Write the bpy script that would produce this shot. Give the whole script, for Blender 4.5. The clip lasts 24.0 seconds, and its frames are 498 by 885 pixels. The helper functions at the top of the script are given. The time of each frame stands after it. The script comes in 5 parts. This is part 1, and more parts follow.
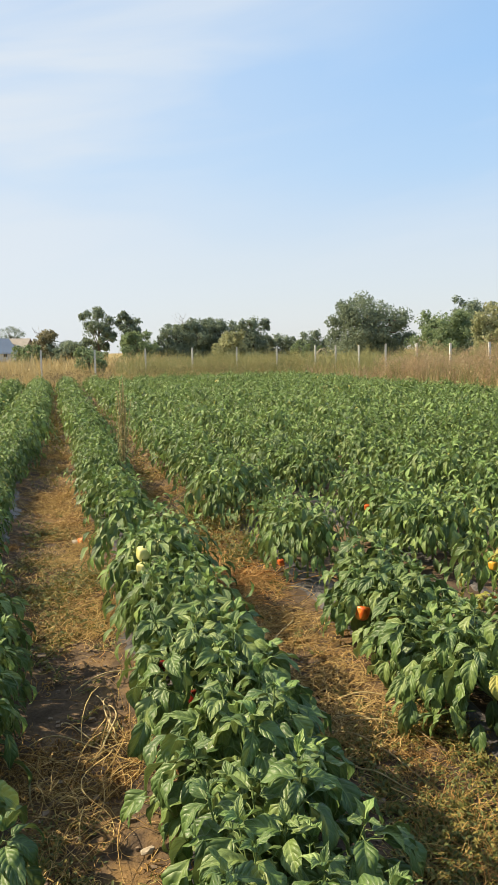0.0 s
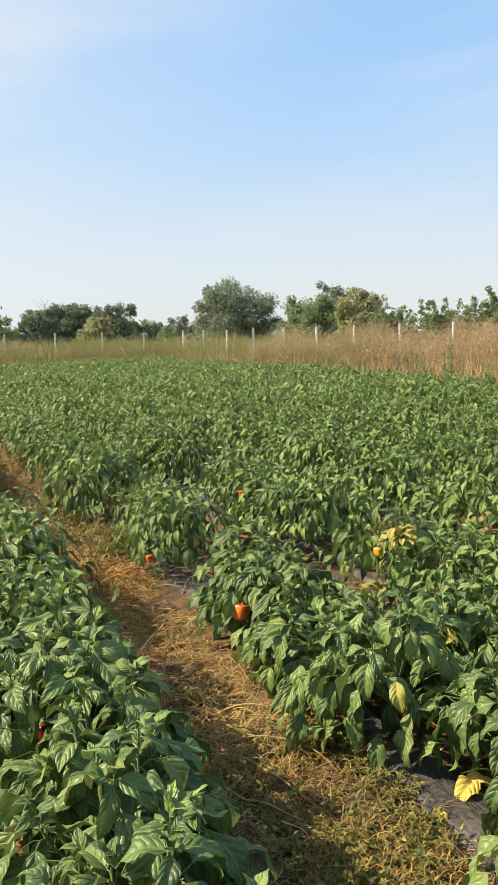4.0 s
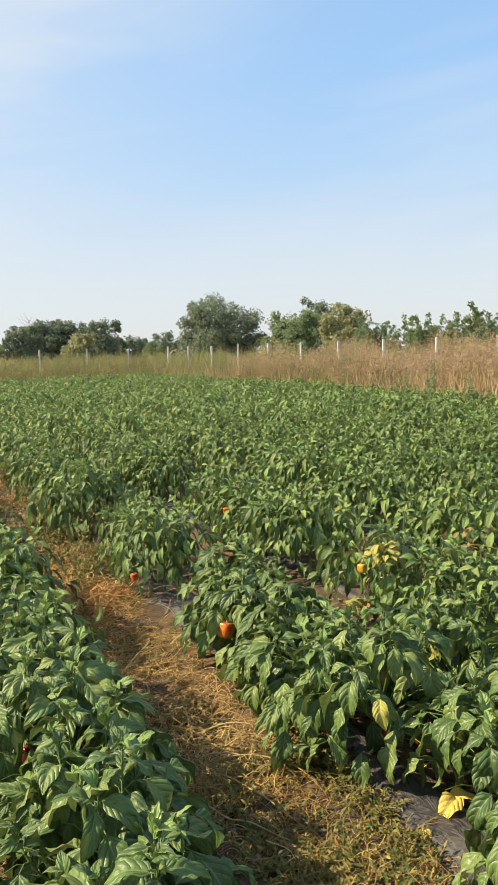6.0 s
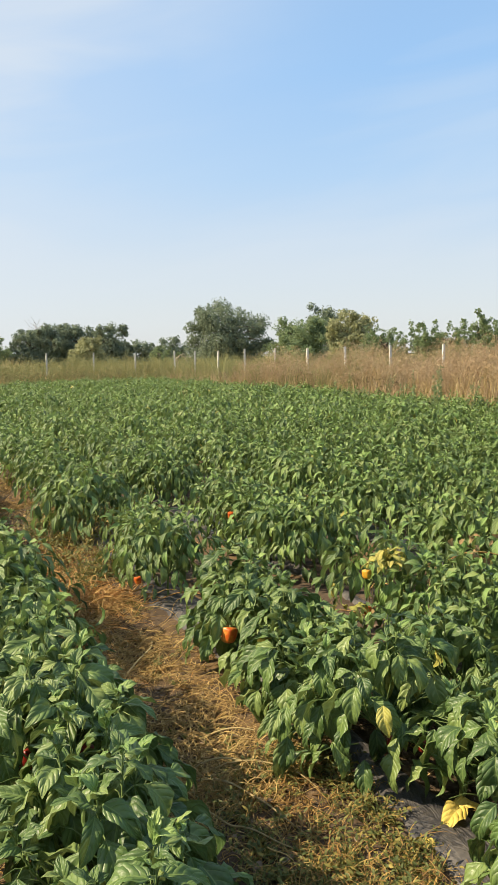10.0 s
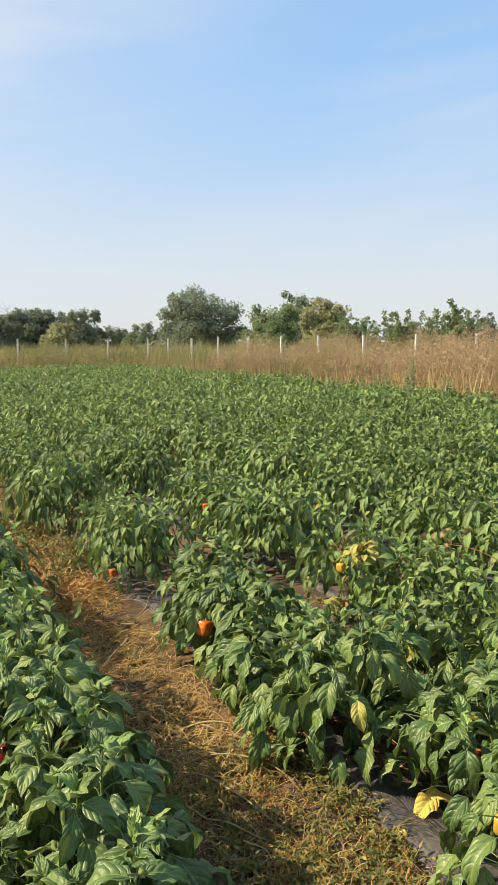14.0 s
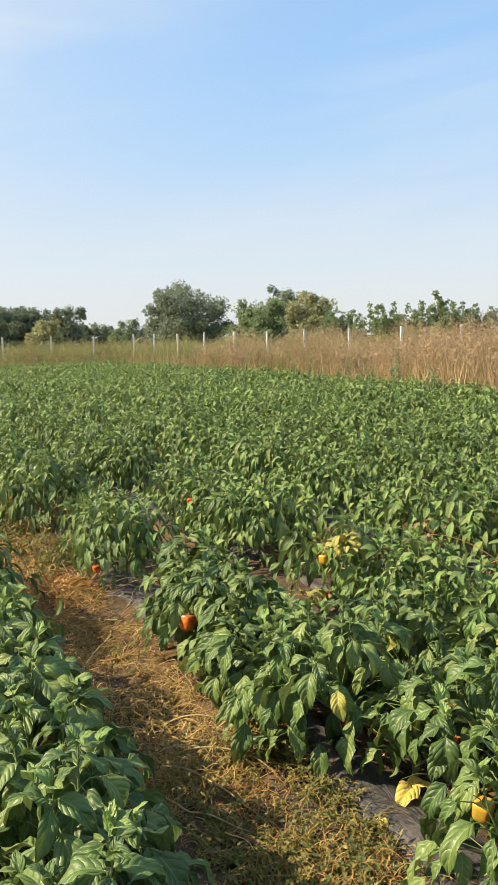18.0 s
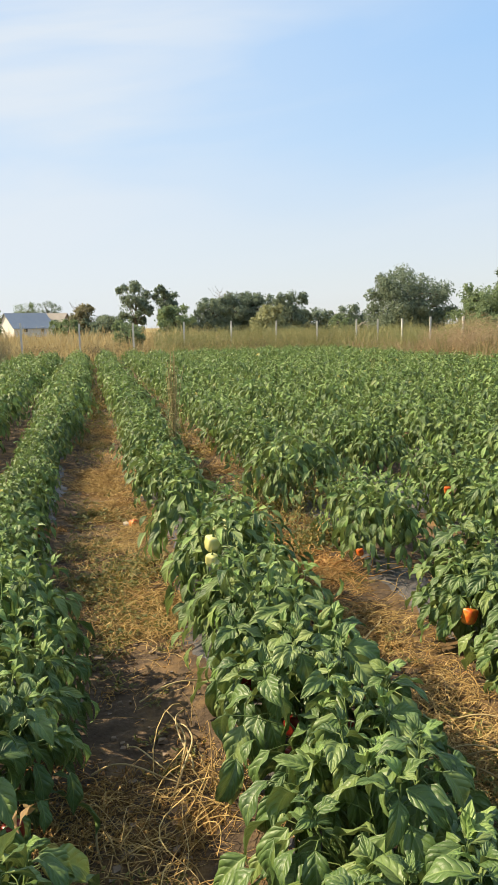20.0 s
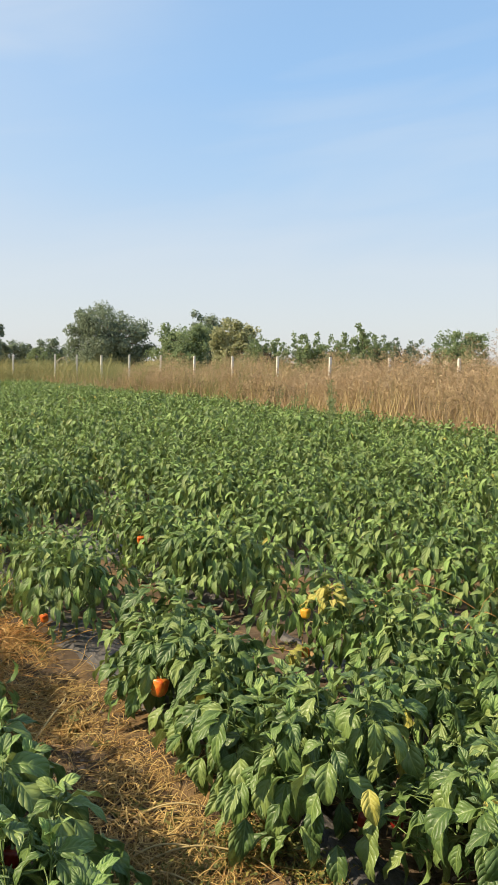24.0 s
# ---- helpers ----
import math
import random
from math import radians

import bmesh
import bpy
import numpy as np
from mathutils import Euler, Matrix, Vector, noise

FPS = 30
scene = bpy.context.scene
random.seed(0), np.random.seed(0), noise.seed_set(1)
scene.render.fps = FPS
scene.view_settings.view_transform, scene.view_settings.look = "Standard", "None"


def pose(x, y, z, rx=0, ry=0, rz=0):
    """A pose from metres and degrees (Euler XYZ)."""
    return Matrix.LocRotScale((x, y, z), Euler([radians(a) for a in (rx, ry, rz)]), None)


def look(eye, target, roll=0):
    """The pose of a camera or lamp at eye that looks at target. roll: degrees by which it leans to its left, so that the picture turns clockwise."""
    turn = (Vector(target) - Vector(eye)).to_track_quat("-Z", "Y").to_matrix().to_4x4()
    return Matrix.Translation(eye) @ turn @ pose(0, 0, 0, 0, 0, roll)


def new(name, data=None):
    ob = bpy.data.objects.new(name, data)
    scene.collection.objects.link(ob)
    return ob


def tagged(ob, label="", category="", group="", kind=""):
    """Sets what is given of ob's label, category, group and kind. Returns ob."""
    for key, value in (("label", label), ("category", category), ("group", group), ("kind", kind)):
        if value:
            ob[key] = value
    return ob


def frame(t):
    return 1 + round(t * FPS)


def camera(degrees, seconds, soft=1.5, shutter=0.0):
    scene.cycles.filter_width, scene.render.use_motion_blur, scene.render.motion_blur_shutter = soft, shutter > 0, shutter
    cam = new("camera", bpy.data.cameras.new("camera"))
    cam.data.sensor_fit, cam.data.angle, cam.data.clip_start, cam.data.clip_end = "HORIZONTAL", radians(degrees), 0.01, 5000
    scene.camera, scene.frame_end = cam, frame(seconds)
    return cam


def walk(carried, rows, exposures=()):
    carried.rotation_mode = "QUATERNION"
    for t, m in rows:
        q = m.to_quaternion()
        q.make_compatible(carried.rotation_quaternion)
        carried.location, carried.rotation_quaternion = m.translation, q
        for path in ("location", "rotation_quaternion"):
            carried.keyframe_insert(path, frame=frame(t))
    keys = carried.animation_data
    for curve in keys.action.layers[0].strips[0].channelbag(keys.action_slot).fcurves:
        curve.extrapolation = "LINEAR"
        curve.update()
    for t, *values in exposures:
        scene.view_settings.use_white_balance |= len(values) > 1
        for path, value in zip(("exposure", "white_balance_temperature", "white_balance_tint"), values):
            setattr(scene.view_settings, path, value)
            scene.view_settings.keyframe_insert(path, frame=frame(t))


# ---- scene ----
cam = camera(34.8, 24.0)
PATH = [
    (0, (0.184, -0.831, 1.701), (0.498, 1.131, 1.471), -0.9),
    (0.5, (0.053, -0.785, 1.667), (0.29, 1.189, 1.447), -0.6),
    (1, (0.081, -0.723, 1.669), (0.279, 1.251, 1.421), 0.8),
    (1.5, (0.171, -0.638, 1.728), (0.171, 1.339, 1.42), 1.3),
    (3.5, (0.278, -0.32, 1.607), (0.741, 1.609, 1.35), -2.2),
    (4, (0.315, -0.346, 1.614), (0.942, 1.534, 1.345), -1.3),
    (4.5, (0.316, -0.357, 1.617), (0.968, 1.514, 1.344), -1.4),
    (5, (0.312, -0.352, 1.608), (0.972, 1.516, 1.335), -1.4),
    (5.5, (0.308, -0.364, 1.629), (0.967, 1.507, 1.375), -1.4),
    (6, (0.317, -0.37, 1.632), (0.981, 1.502, 1.4), -1.5),
    (6.5, (0.314, -0.366, 1.627), (0.979, 1.507, 1.409), -1.7),
    (7, (0.313, -0.373, 1.63), (0.976, 1.502, 1.42), -1.9),
    (7.5, (0.309, -0.377, 1.629), (0.973, 1.498, 1.424), -1.8),
    (8, (0.314, -0.37, 1.628), (0.984, 1.503, 1.424), -1.6),
    (8.5, (0.313, -0.365, 1.629), (0.984, 1.507, 1.423), -1.4),
    (9, (0.312, -0.357, 1.621), (0.977, 1.517, 1.411), -1.1),
    (9.5, (0.325, -0.352, 1.618), (0.975, 1.527, 1.403), -1.0),
    (11.5, (0.316, -0.378, 1.662), (1.017, 1.481, 1.428), -0.9),
    (12, (0.3, -0.373, 1.672), (1.054, 1.464, 1.435), 0.1),
    (12.5, (0.303, -0.366, 1.663), (1.051, 1.473, 1.421), 0.3),
    (13, (0.299, -0.365, 1.663), (1.04, 1.477, 1.416), 0.3),
    (13.5, (0.296, -0.363, 1.663), (1.021, 1.485, 1.415), 0.1),
    (14, (0.303, -0.361, 1.662), (1.017, 1.49, 1.411), -0.4),
    (14.5, (0.305, -0.363, 1.662), (1.01, 1.492, 1.412), -0.6),
    (15, (0.301, -0.366, 1.662), (1.001, 1.491, 1.41), -0.7),
    (15.5, (0.301, -0.373, 1.667), (1.002, 1.483, 1.416), -0.7),
    (16, (0.315, -0.365, 1.66), (1.015, 1.493, 1.421), -0.9),
    (16.5, (0.312, -0.361, 1.656), (1.013, 1.497, 1.421), -0.8),
    (17, (0.319, -0.356, 1.649), (1.012, 1.505, 1.413), -1.1),
    (17.5, (0.334, -0.366, 1.641), (1.032, 1.492, 1.396), -1.1),
    (18, (0.346, -0.375, 1.652), (1.086, 1.465, 1.388), -1.3),
    (18.5, (0.342, -0.38, 1.65), (1.101, 1.449, 1.368), -1.7),
    (19, (0.255, -0.327, 1.647), (0.824, 1.569, 1.36), -2.2),
    (19.5, (0.085, -0.297, 1.634), (0.454, 1.648, 1.347), -1.4),
    (21.5, (0.063, 0.194, 1.627), (0.578, 2.106, 1.351), -0.5),
    (22, (0.076, 0.164, 1.642), (0.789, 2.014, 1.379), 0.2),
    (22.5, (0.162, 0.115, 1.66), (0.85, 1.977, 1.411), 0.2),
    (23, (0.202, 0.06, 1.679), (0.953, 1.899, 1.448), 0.2),
    (23.5, (0.221, 0.126, 1.682), (1.114, 1.903, 1.472), 0.7),
    (24, (0.215, 0.128, 1.68), (1.147, 1.886, 1.478), 1.0),
]
# two glances to the side between the fitted rows: seconds, eye, target, roll
GLANCES = [
    (2.0, (0.2, -0.55, 1.715), (0.1, 1.42, 1.41), 0.6),
    (2.7, (0.24, -0.43, 1.66), (0.38, 1.545, 1.375), -0.8),
    (20.1, (0.02, -0.17, 1.63), (0.24, 1.796, 1.34), -0.9),
    (20.8, (0.03, 0.03, 1.625), (0.27, 1.99, 1.34), -0.7),
]
walk(cam, [(t, look(eye, target, roll)) for t, eye, target, roll in sorted(PATH + GLANCES)],
     exposures=[(0, 0.64), (1.5, 0.68), (5.2, 0.69), (7, 0.62), (17, 0.63), (18, 0.68), (19.5, 0.68), (22, 0.64), (24, 0.58)])

# ---- sky, sun, exposure ----
SUN_AZ, SUN_EL = radians(-72), radians(40)
world = bpy.data.worlds.new("sky")
scene.world = world
world.use_nodes = True
wn, wl = world.node_tree.nodes, world.node_tree.links
background = wn["Background"]
sky = wn.new("ShaderNodeTexSky")
sky.sky_type = "NISHITA"
sky.sun_disc = False
sky.sun_elevation, sky.sun_rotation = SUN_EL, SUN_AZ
sky.altitude, sky.air_density, sky.dust_density, sky.ozone_density = 100, 1.0, 1.2, 1.6
coords = wn.new("ShaderNodeTexCoord")
height = wn.new("ShaderNodeSeparateXYZ")
air = wn.new("ShaderNodeValToRGB")
stops = ((0.0, (0.50, 0.515, 0.52)), (0.11, (0.445, 0.495, 0.545)), (0.21, (0.318, 0.448, 0.60)), (0.32, (0.243, 0.402, 0.615)), (1.0, (0.11, 0.21, 0.42)))
while len(air.color_ramp.elements) < len(stops):
    air.color_ramp.elements.new(0.5)
for element, (at, tone) in zip(air.color_ramp.elements, stops):
    element.position, element.color = at, (*tone, 1)
bright = wn.new("ShaderNodeVectorMath")
bright.operation = "SCALE"
bright.inputs["Scale"].default_value = 10.5
hazy = wn.new("ShaderNodeMix")
hazy.data_type = "RGBA"
hazy.inputs["Factor"].default_value = 0.8
stretch = wn.new("ShaderNodeMapping")
stretch.vector_type = "TEXTURE"
stretch.inputs["Scale"].default_value = (0.9, 0.8, 0.14)
stretch.inputs["Rotation"].default_value = (0.0, -0.14, -0.35)
wisps = wn.new("ShaderNodeTexNoise")
wisps.inputs["Scale"].default_value, wisps.inputs["Detail"].default_value = 2.0, 6.0
wisps.inputs["Roughness"].default_value, wisps.inputs["Distortion"].default_value = 0.45, 0.5
veil = wn.new("ShaderNodeMapRange")
veil.inputs["From Min"].default_value, veil.inputs["From Max"].default_value = 0.45, 0.75
veil.inputs["To Min"].default_value, veil.inputs["To Max"].default_value = 0.0, 0.34
facing = wn.new("ShaderNodeVectorMath")
facing.operation = "DOT_PRODUCT"
facing.inputs[1].default_value = (math.sin(SUN_AZ) * math.cos(SUN_EL), math.cos(SUN_AZ) * math.cos(SUN_EL), math.sin(SUN_EL))
glow = wn.new("ShaderNodeMapRange")
glow.interpolation_type = "SMOOTHSTEP"
glow.inputs["From Min"].default_value, glow.inputs["From Max"].default_value = 0.06, 0.50
glow.inputs["To Min"].default_value, glow.inputs["To Max"].default_value = 0.0, 0.88
cover = wn.new("ShaderNodeMath")
cover.operation = "MAXIMUM"
mix = wn.new("ShaderNodeMix")
mix.data_type = "RGBA"
mix.inputs["B"].default_value = (4.9, 5.3, 5.7, 1)
wl.new(coords.outputs["Generated"], height.inputs["Vector"])
wl.new(height.outputs["Z"], air.inputs["Fac"])
wl.new(air.outputs["Color"], bright.inputs[0])
wl.new(sky.outputs["Color"], hazy.inputs["A"])
wl.new(bright.outputs["Vector"], hazy.inputs["B"])
wl.new(coords.outputs["Generated"], stretch.inputs["Vector"])
wl.new(stretch.outputs["Vector"], wisps.inputs["Vector"])
wl.new(wisps.outputs["Fac"], veil.inputs["Value"])
wl.new(coords.outputs["Generated"], facing.inputs[0])
wl.new(facing.outputs["Value"], glow.inputs["Value"])
wl.new(veil.outputs["Result"], cover.inputs[0])
ragged = wn.new("ShaderNodeMapRange")
ragged.inputs["From Min"].default_value, ragged.inputs["From Max"].default_value = 0.34, 0.56
ragged.inputs["To Min"].default_value, ragged.inputs["To Max"].default_value = 0.5, 1.0
torn = wn.new("ShaderNodeMath")
torn.operation = "MULTIPLY"
wl.new(wisps.outputs["Fac"], ragged.inputs["Value"])
wl.new(ragged.outputs["Result"], torn.inputs[0])
wl.new(glow.outputs["Result"], torn.inputs[1])
wl.new(torn.outputs["Value"], cover.inputs[1])
wl.new(cover.outputs["Value"], mix.inputs["Factor"])
wl.new(hazy.outputs["Result"], mix.inputs["A"])
wl.new(mix.outputs["Result"], background.inputs["Color"])
background.inputs["Strength"].default_value = 0.1

sun = bpy.data.lights.new("sun", "SUN")
sun.energy, sun.angle, sun.color = 6.3, radians(0.6), (1.0, 0.825, 0.575)
to_sun = Vector((math.sin(SUN_AZ) * math.cos(SUN_EL), math.cos(SUN_AZ) * math.cos(SUN_EL), math.sin(SUN_EL)))
new("sun", sun).matrix_world = to_sun.to_track_quat("Z", "Y").to_matrix().to_4x4()


# ---- materials ----
class Nodes:
    """A small way to write node materials."""

    def __init__(self, name):
        self.mat = bpy.data.materials.new(name)
        self.mat.use_nodes = True
        self.n, self.l = self.mat.node_tree.nodes, self.mat.node_tree.links
        self.bsdf, self.out = self.n["Principled BSDF"], self.n["Material Output"]

    def set(self, socket, value):
        if isinstance(value, bpy.types.NodeSocket):
            self.l.new(value, socket)
        else:
            socket.default_value = value

    def noise(self, scale, detail=4.0, rough=0.55, vector=None, distort=0.0):
        n = self.n.new("ShaderNodeTexNoise")
        n.inputs["Scale"].default_value, n.inputs["Detail"].default_value = scale, detail
        n.inputs["Roughness"].default_value, n.inputs["Distortion"].default_value = rough, distort
        if vector is not None:
            self.l.new(vector, n.inputs["Vector"])
        return n.outputs["Fac"]

    def place(self, kind="Object"):
        return self.n.new("ShaderNodeTexCoord").outputs[kind]

    def axis(self, vector, name):
        n = self.n.new("ShaderNodeSeparateXYZ")
        self.l.new(vector, n.inputs[0])
        return n.outputs[name]

    def scaled(self, vector, scale):
        n = self.n.new("ShaderNodeMapping")
        n.inputs["Scale"].default_value = scale
        self.l.new(vector, n.inputs["Vector"])
        return n.outputs["Vector"]

    def math(self, op, a, b=0.0, c=0.0):
        n = self.n.new("ShaderNodeMath")
        n.operation = op
        for s, v in zip(n.inputs, (a, b, c)):
            self.set(s, v)
        return n.outputs[0]

    def ramp(self, fac, *stops):
        n = self.n.new("ShaderNodeValToRGB")
        e = n.color_ramp.elements
        while len(e) < len(stops):
            e.new(0.5)
        for el, (p, c) in zip(e, stops):
            el.position, el.color = p, (*c, 1)
        self.set(n.inputs["Fac"], fac)
        return n.outputs["Color"]

    def span(self, value, a, b, lo=0.0, hi=1.0):
        n = self.n.new("ShaderNodeMapRange")
        self.set(n.inputs["Value"], value)
        for k, v in (("From Min", a), ("From Max", b), ("To Min", lo), ("To Max", hi)):
            n.inputs[k].default_value = v
        return n.outputs["Result"]

    def mix(self, fac, a, b, blend="MIX"):
        n = self.n.new("ShaderNodeMix")
        n.data_type, n.blend_type = "RGBA", blend
        self.set(n.inputs["Factor"], fac)
        for k, v in (("A", a), ("B", b)):
            self.set(n.inputs[k], (*v, 1) if isinstance(v, tuple) else v)
        return n.outputs["Result"]

    def any_random(self):
        """A number for each loose piece and each object."""
        a = self.n.new("ShaderNodeNewGeometry").outputs["Random Per Island"]
        b = self.n.new("ShaderNodeObjectInfo").outputs["Random"]
        return self.math("FRACT", self.math("ADD", a, b))

    def bump(self, height, strength=0.3, distance=0.01):
        n = self.n.new("ShaderNodeBump")
        n.inputs["Strength"].default_value, n.inputs["Distance"].default_value = strength, distance
        self.set(n.inputs["Height"], height)
        self.l.new(n.outputs["Normal"], self.bsdf.inputs["Normal"])

    def finish(self, color, rough=0.6, metal=0.0, spec=0.5):
        self.set(self.bsdf.inputs["Base Color"], (*color, 1) if isinstance(color, tuple) else color)
        self.set(self.bsdf.inputs["Roughness"], rough)
        self.set(self.bsdf.inputs["Metallic"], metal)
        self.bsdf.inputs["Specular IOR Level"].default_value = spec
        return self.mat

    def thin(self, color, share):
        """Lets part of the light through, as a leaf or a film does."""
        t = self.n.new("ShaderNodeBsdfTranslucent")
        self.set(t.inputs["Color"], (*color, 1) if isinstance(color, tuple) else color)
        m = self.n.new("ShaderNodeMixShader")
        m.inputs["Fac"].default_value = share
        self.l.new(self.bsdf.outputs[0], m.inputs[1])
        self.l.new(t.outputs[0], m.inputs[2])
        self.l.new(m.outputs[0], self.out.inputs["Surface"])


def leaf_material(name, dark, mid, light, rough=0.45, veins=True, share=0.14, spec=0.36):
    m = Nodes(name)
    r = m.any_random()
    col = m.ramp(r, (0.0, dark), (0.6, mid), (1.0, light))
    blotch = m.noise(14.0, 3.0, vector=m.place())
    col = m.mix(m.span(blotch, 0.4, 0.75, 0.0, 0.3), col, tuple(c * 1.35 for c in mid))
    dust = m.noise(5.0, 4.0, vector=m.place())
    col = m.mix(m.span(dust, 0.35, 0.65, 0.0, 0.34), col, tuple(0.8 * c + 0.3 * (sum(mid) / 3) for c in mid))
    gloss = m.span(blotch, 0.3, 0.7, rough - 0.06, rough + 0.10)
    if veins:
        uv = m.place("UV")
        u, v = m.axis(uv, "X"), m.axis(uv, "Y")
        side = m.math("ABSOLUTE", m.math("SUBTRACT", v, 0.5))
        rib = m.span(side, 0.010, 0.036, 1.0, 0.0)
        bow = m.math("MULTIPLY", m.math("POWER", side, 1.4), 0.75)
        wave = m.math("ABSOLUTE", m.math("SINE", m.math("MULTIPLY", m.math("SUBTRACT", u, bow), 18.0)))
        ribs = m.math("MULTIPLY", m.span(wave, 0.0, 0.20, 0.6, 0.0), m.span(side, 0.30, 0.46, 1.0, 0.2))
        net = m.math("MAXIMUM", rib, ribs)
        col = m.mix(m.math("MULTIPLY", net, 0.30), col, tuple(min(1, c * 1.7 + 0.015) for c in light))
        pillow = m.math("MULTIPLY", m.math("POWER", wave, 0.6), m.span(side, 0.0, 0.16, 0.0, 1.0))
        blister = m.noise(9.0, 2.0, 0.5, m.scaled(uv, (1.6, 1.0, 1.0)))
        m.bump(m.math("ADD", m.math("MULTIPLY", blister, 0.5), pillow), 0.5, 0.007)
    mat = m.finish(col, gloss, spec=spec)
    m.thin(m.mix(0.5, col, tuple(min(1, c * 1.8) for c in light)), share)
    return mat


LEAF = leaf_material("pepper_leaf", (0.027, 0.063, 0.017), (0.088, 0.152, 0.035), (0.205, 0.260, 0.076), spec=0.42, rough=0.45, share=0.13)
# tone of young tips, also lent to grown leaves further off to brighten them
TIP_OR_BRIGHT_LEAF = leaf_material("young_or_brightened_leaf", (0.115, 0.205, 0.048), (0.17, 0.27, 0.066), (0.25, 0.335, 0.095))
PALE_LEAF = leaf_material("yellowed_leaf", (0.20, 0.22, 0.035), (0.31, 0.29, 0.05), (0.42, 0.36, 0.09), rough=0.55)
CREAM_LEAF = leaf_material("bleached_leaf", (0.46, 0.47, 0.20), (0.54, 0.53, 0.24), (0.60, 0.58, 0.30), rough=0.6)
GOLD_LEAF = leaf_material("bright_yellow_leaf", (0.50, 0.37, 0.06), (0.58, 0.44, 0.08), (0.64, 0.50, 0.12), rough=0.6)
DRY_LEAF = leaf_material("dried_leaf", (0.15, 0.09, 0.03), (0.25, 0.16, 0.06), (0.36, 0.26, 0.12), veins=False, rough=0.7)
WEED_LEAF = leaf_material("weed_leaf", (0.035, 0.06, 0.014), (0.098, 0.115, 0.024), (0.31, 0.23, 0.05), veins=False, rough=0.6)


def plain(name, a, b, scale, rough=0.7, bump=0.3, spec=0.4, detail=5.0):
    m = Nodes(name)
    at = m.place()
    f = m.noise(scale, detail, vector=at)
    g = m.noise(scale * 0.13, 3.0, vector=at)
    col = m.mix(m.span(m.math("ADD", f, g), 0.6, 1.4), a, b)
    m.bump(f, bump, 0.01)
    return m.finish(col, rough, spec=spec)


def by_piece(name, *colors, rough=0.8, share=0.0, spec=0.3):
    m = Nodes(name)
    stops = [(i / (len(colors) - 1), c) for i, c in enumerate(colors)]
    col = m.ramp(m.any_random(), *stops)
    col = m.mix(m.span(m.noise(1.2, 3.0, vector=m.place()), 0.35, 0.7, 0.0, 0.35), col, colors[-1])
    mat = m.finish(col, rough, spec=spec)
    if share:
        m.thin(col, share)
    return mat


STEM = plain("green_stem", (0.10, 0.16, 0.04), (0.17, 0.22, 0.07), 40, 0.55)
STRAW = by_piece("dead_straw", (0.10, 0.06, 0.025), (0.31, 0.19, 0.065), (0.47, 0.32, 0.11), (0.60, 0.45, 0.19), share=0.15)
RUST_STRAW = by_piece("rusty_dead_weed", (0.30, 0.14, 0.045), (0.50, 0.27, 0.08), (0.62, 0.40, 0.16), share=0.15)
WEED_STEM = by_piece("weed_stem", (0.12, 0.07, 0.025), (0.25, 0.15, 0.045), (0.38, 0.26, 0.08))
HUSK = by_piece("brown_weed_husk", (0.085, 0.05, 0.022), (0.17, 0.09, 0.032), (0.30, 0.17, 0.05), (0.40, 0.26, 0.08))
BROWN_GRASS = by_piece("brown_dead_grass", (0.17, 0.115, 0.07), (0.32, 0.23, 0.135), (0.43, 0.325, 0.195), (0.52, 0.41, 0.26), share=0.25)
GOLD_GRASS = by_piece("golden_grass", (0.28, 0.22, 0.10), (0.44, 0.35, 0.17), (0.54, 0.45, 0.24), share=0.2)
DARK_WEED = by_piece("dark_dead_weed", (0.09, 0.07, 0.045), (0.15, 0.115, 0.07), (0.20, 0.17, 0.09), share=0.2)
OLIVE_GRASS = by_piece("olive_grass", (0.15, 0.17, 0.07), (0.24, 0.25, 0.10), (0.36, 0.33, 0.15), share=0.2)
CONCRETE = plain("pale_concrete", (0.50, 0.48, 0.44), (0.66, 0.64, 0.59), 18, 0.85)
OLD_WOOD = plain("weathered_wood", (0.20, 0.18, 0.15), (0.34, 0.31, 0.27), 14, 0.9)
BARK = plain("grey_brown_bark", (0.07, 0.055, 0.04), (0.14, 0.11, 0.08), 9, 0.95, 0.8)
STONE = plain("chalky_stone", (0.36, 0.30, 0.21), (0.50, 0.43, 0.32), 30, 0.9)
CLOD = plain("dry_clod", (0.12, 0.085, 0.055), (0.26, 0.20, 0.14), 35, 0.95, 0.6)
WHITE_WALL = plain("white_render", (0.58, 0.56, 0.52), (0.70, 0.68, 0.63), 2.0, 0.9)
BROWN_WALL = plain("brown_boards", (0.22, 0.15, 0.11), (0.34, 0.26, 0.20), 3.0, 0.9)
BLUE_ROOF = plain("blue_grey_sheet_roof", (0.23, 0.27, 0.32), (0.29, 0.33, 0.38), 2.5, 0.75)
RED_ROOF = plain("old_tile_roof", (0.25, 0.15, 0.11), (0.36, 0.26, 0.2), 2.5, 0.85)
DARK_GLASS = plain("dark_window_glass", (0.03, 0.035, 0.04), (0.05, 0.055, 0.06), 1.0, 0.1, 0.0)
STEEL = plain("galvanised_tube", (0.44, 0.45, 0.46), (0.58, 0.59, 0.60), 20, 0.45, 0.1)
# tree foliage colours are raised and greyed to stand in for distance haze
OAK = by_piece("oak_foliage", (0.165, 0.21, 0.15), (0.19, 0.235, 0.165), (0.215, 0.265, 0.18), share=0.4, spec=0.1)
LIME = by_piece("lighter_foliage", (0.16, 0.22, 0.115), (0.19, 0.255, 0.13), (0.23, 0.29, 0.15), share=0.4, spec=0.1)
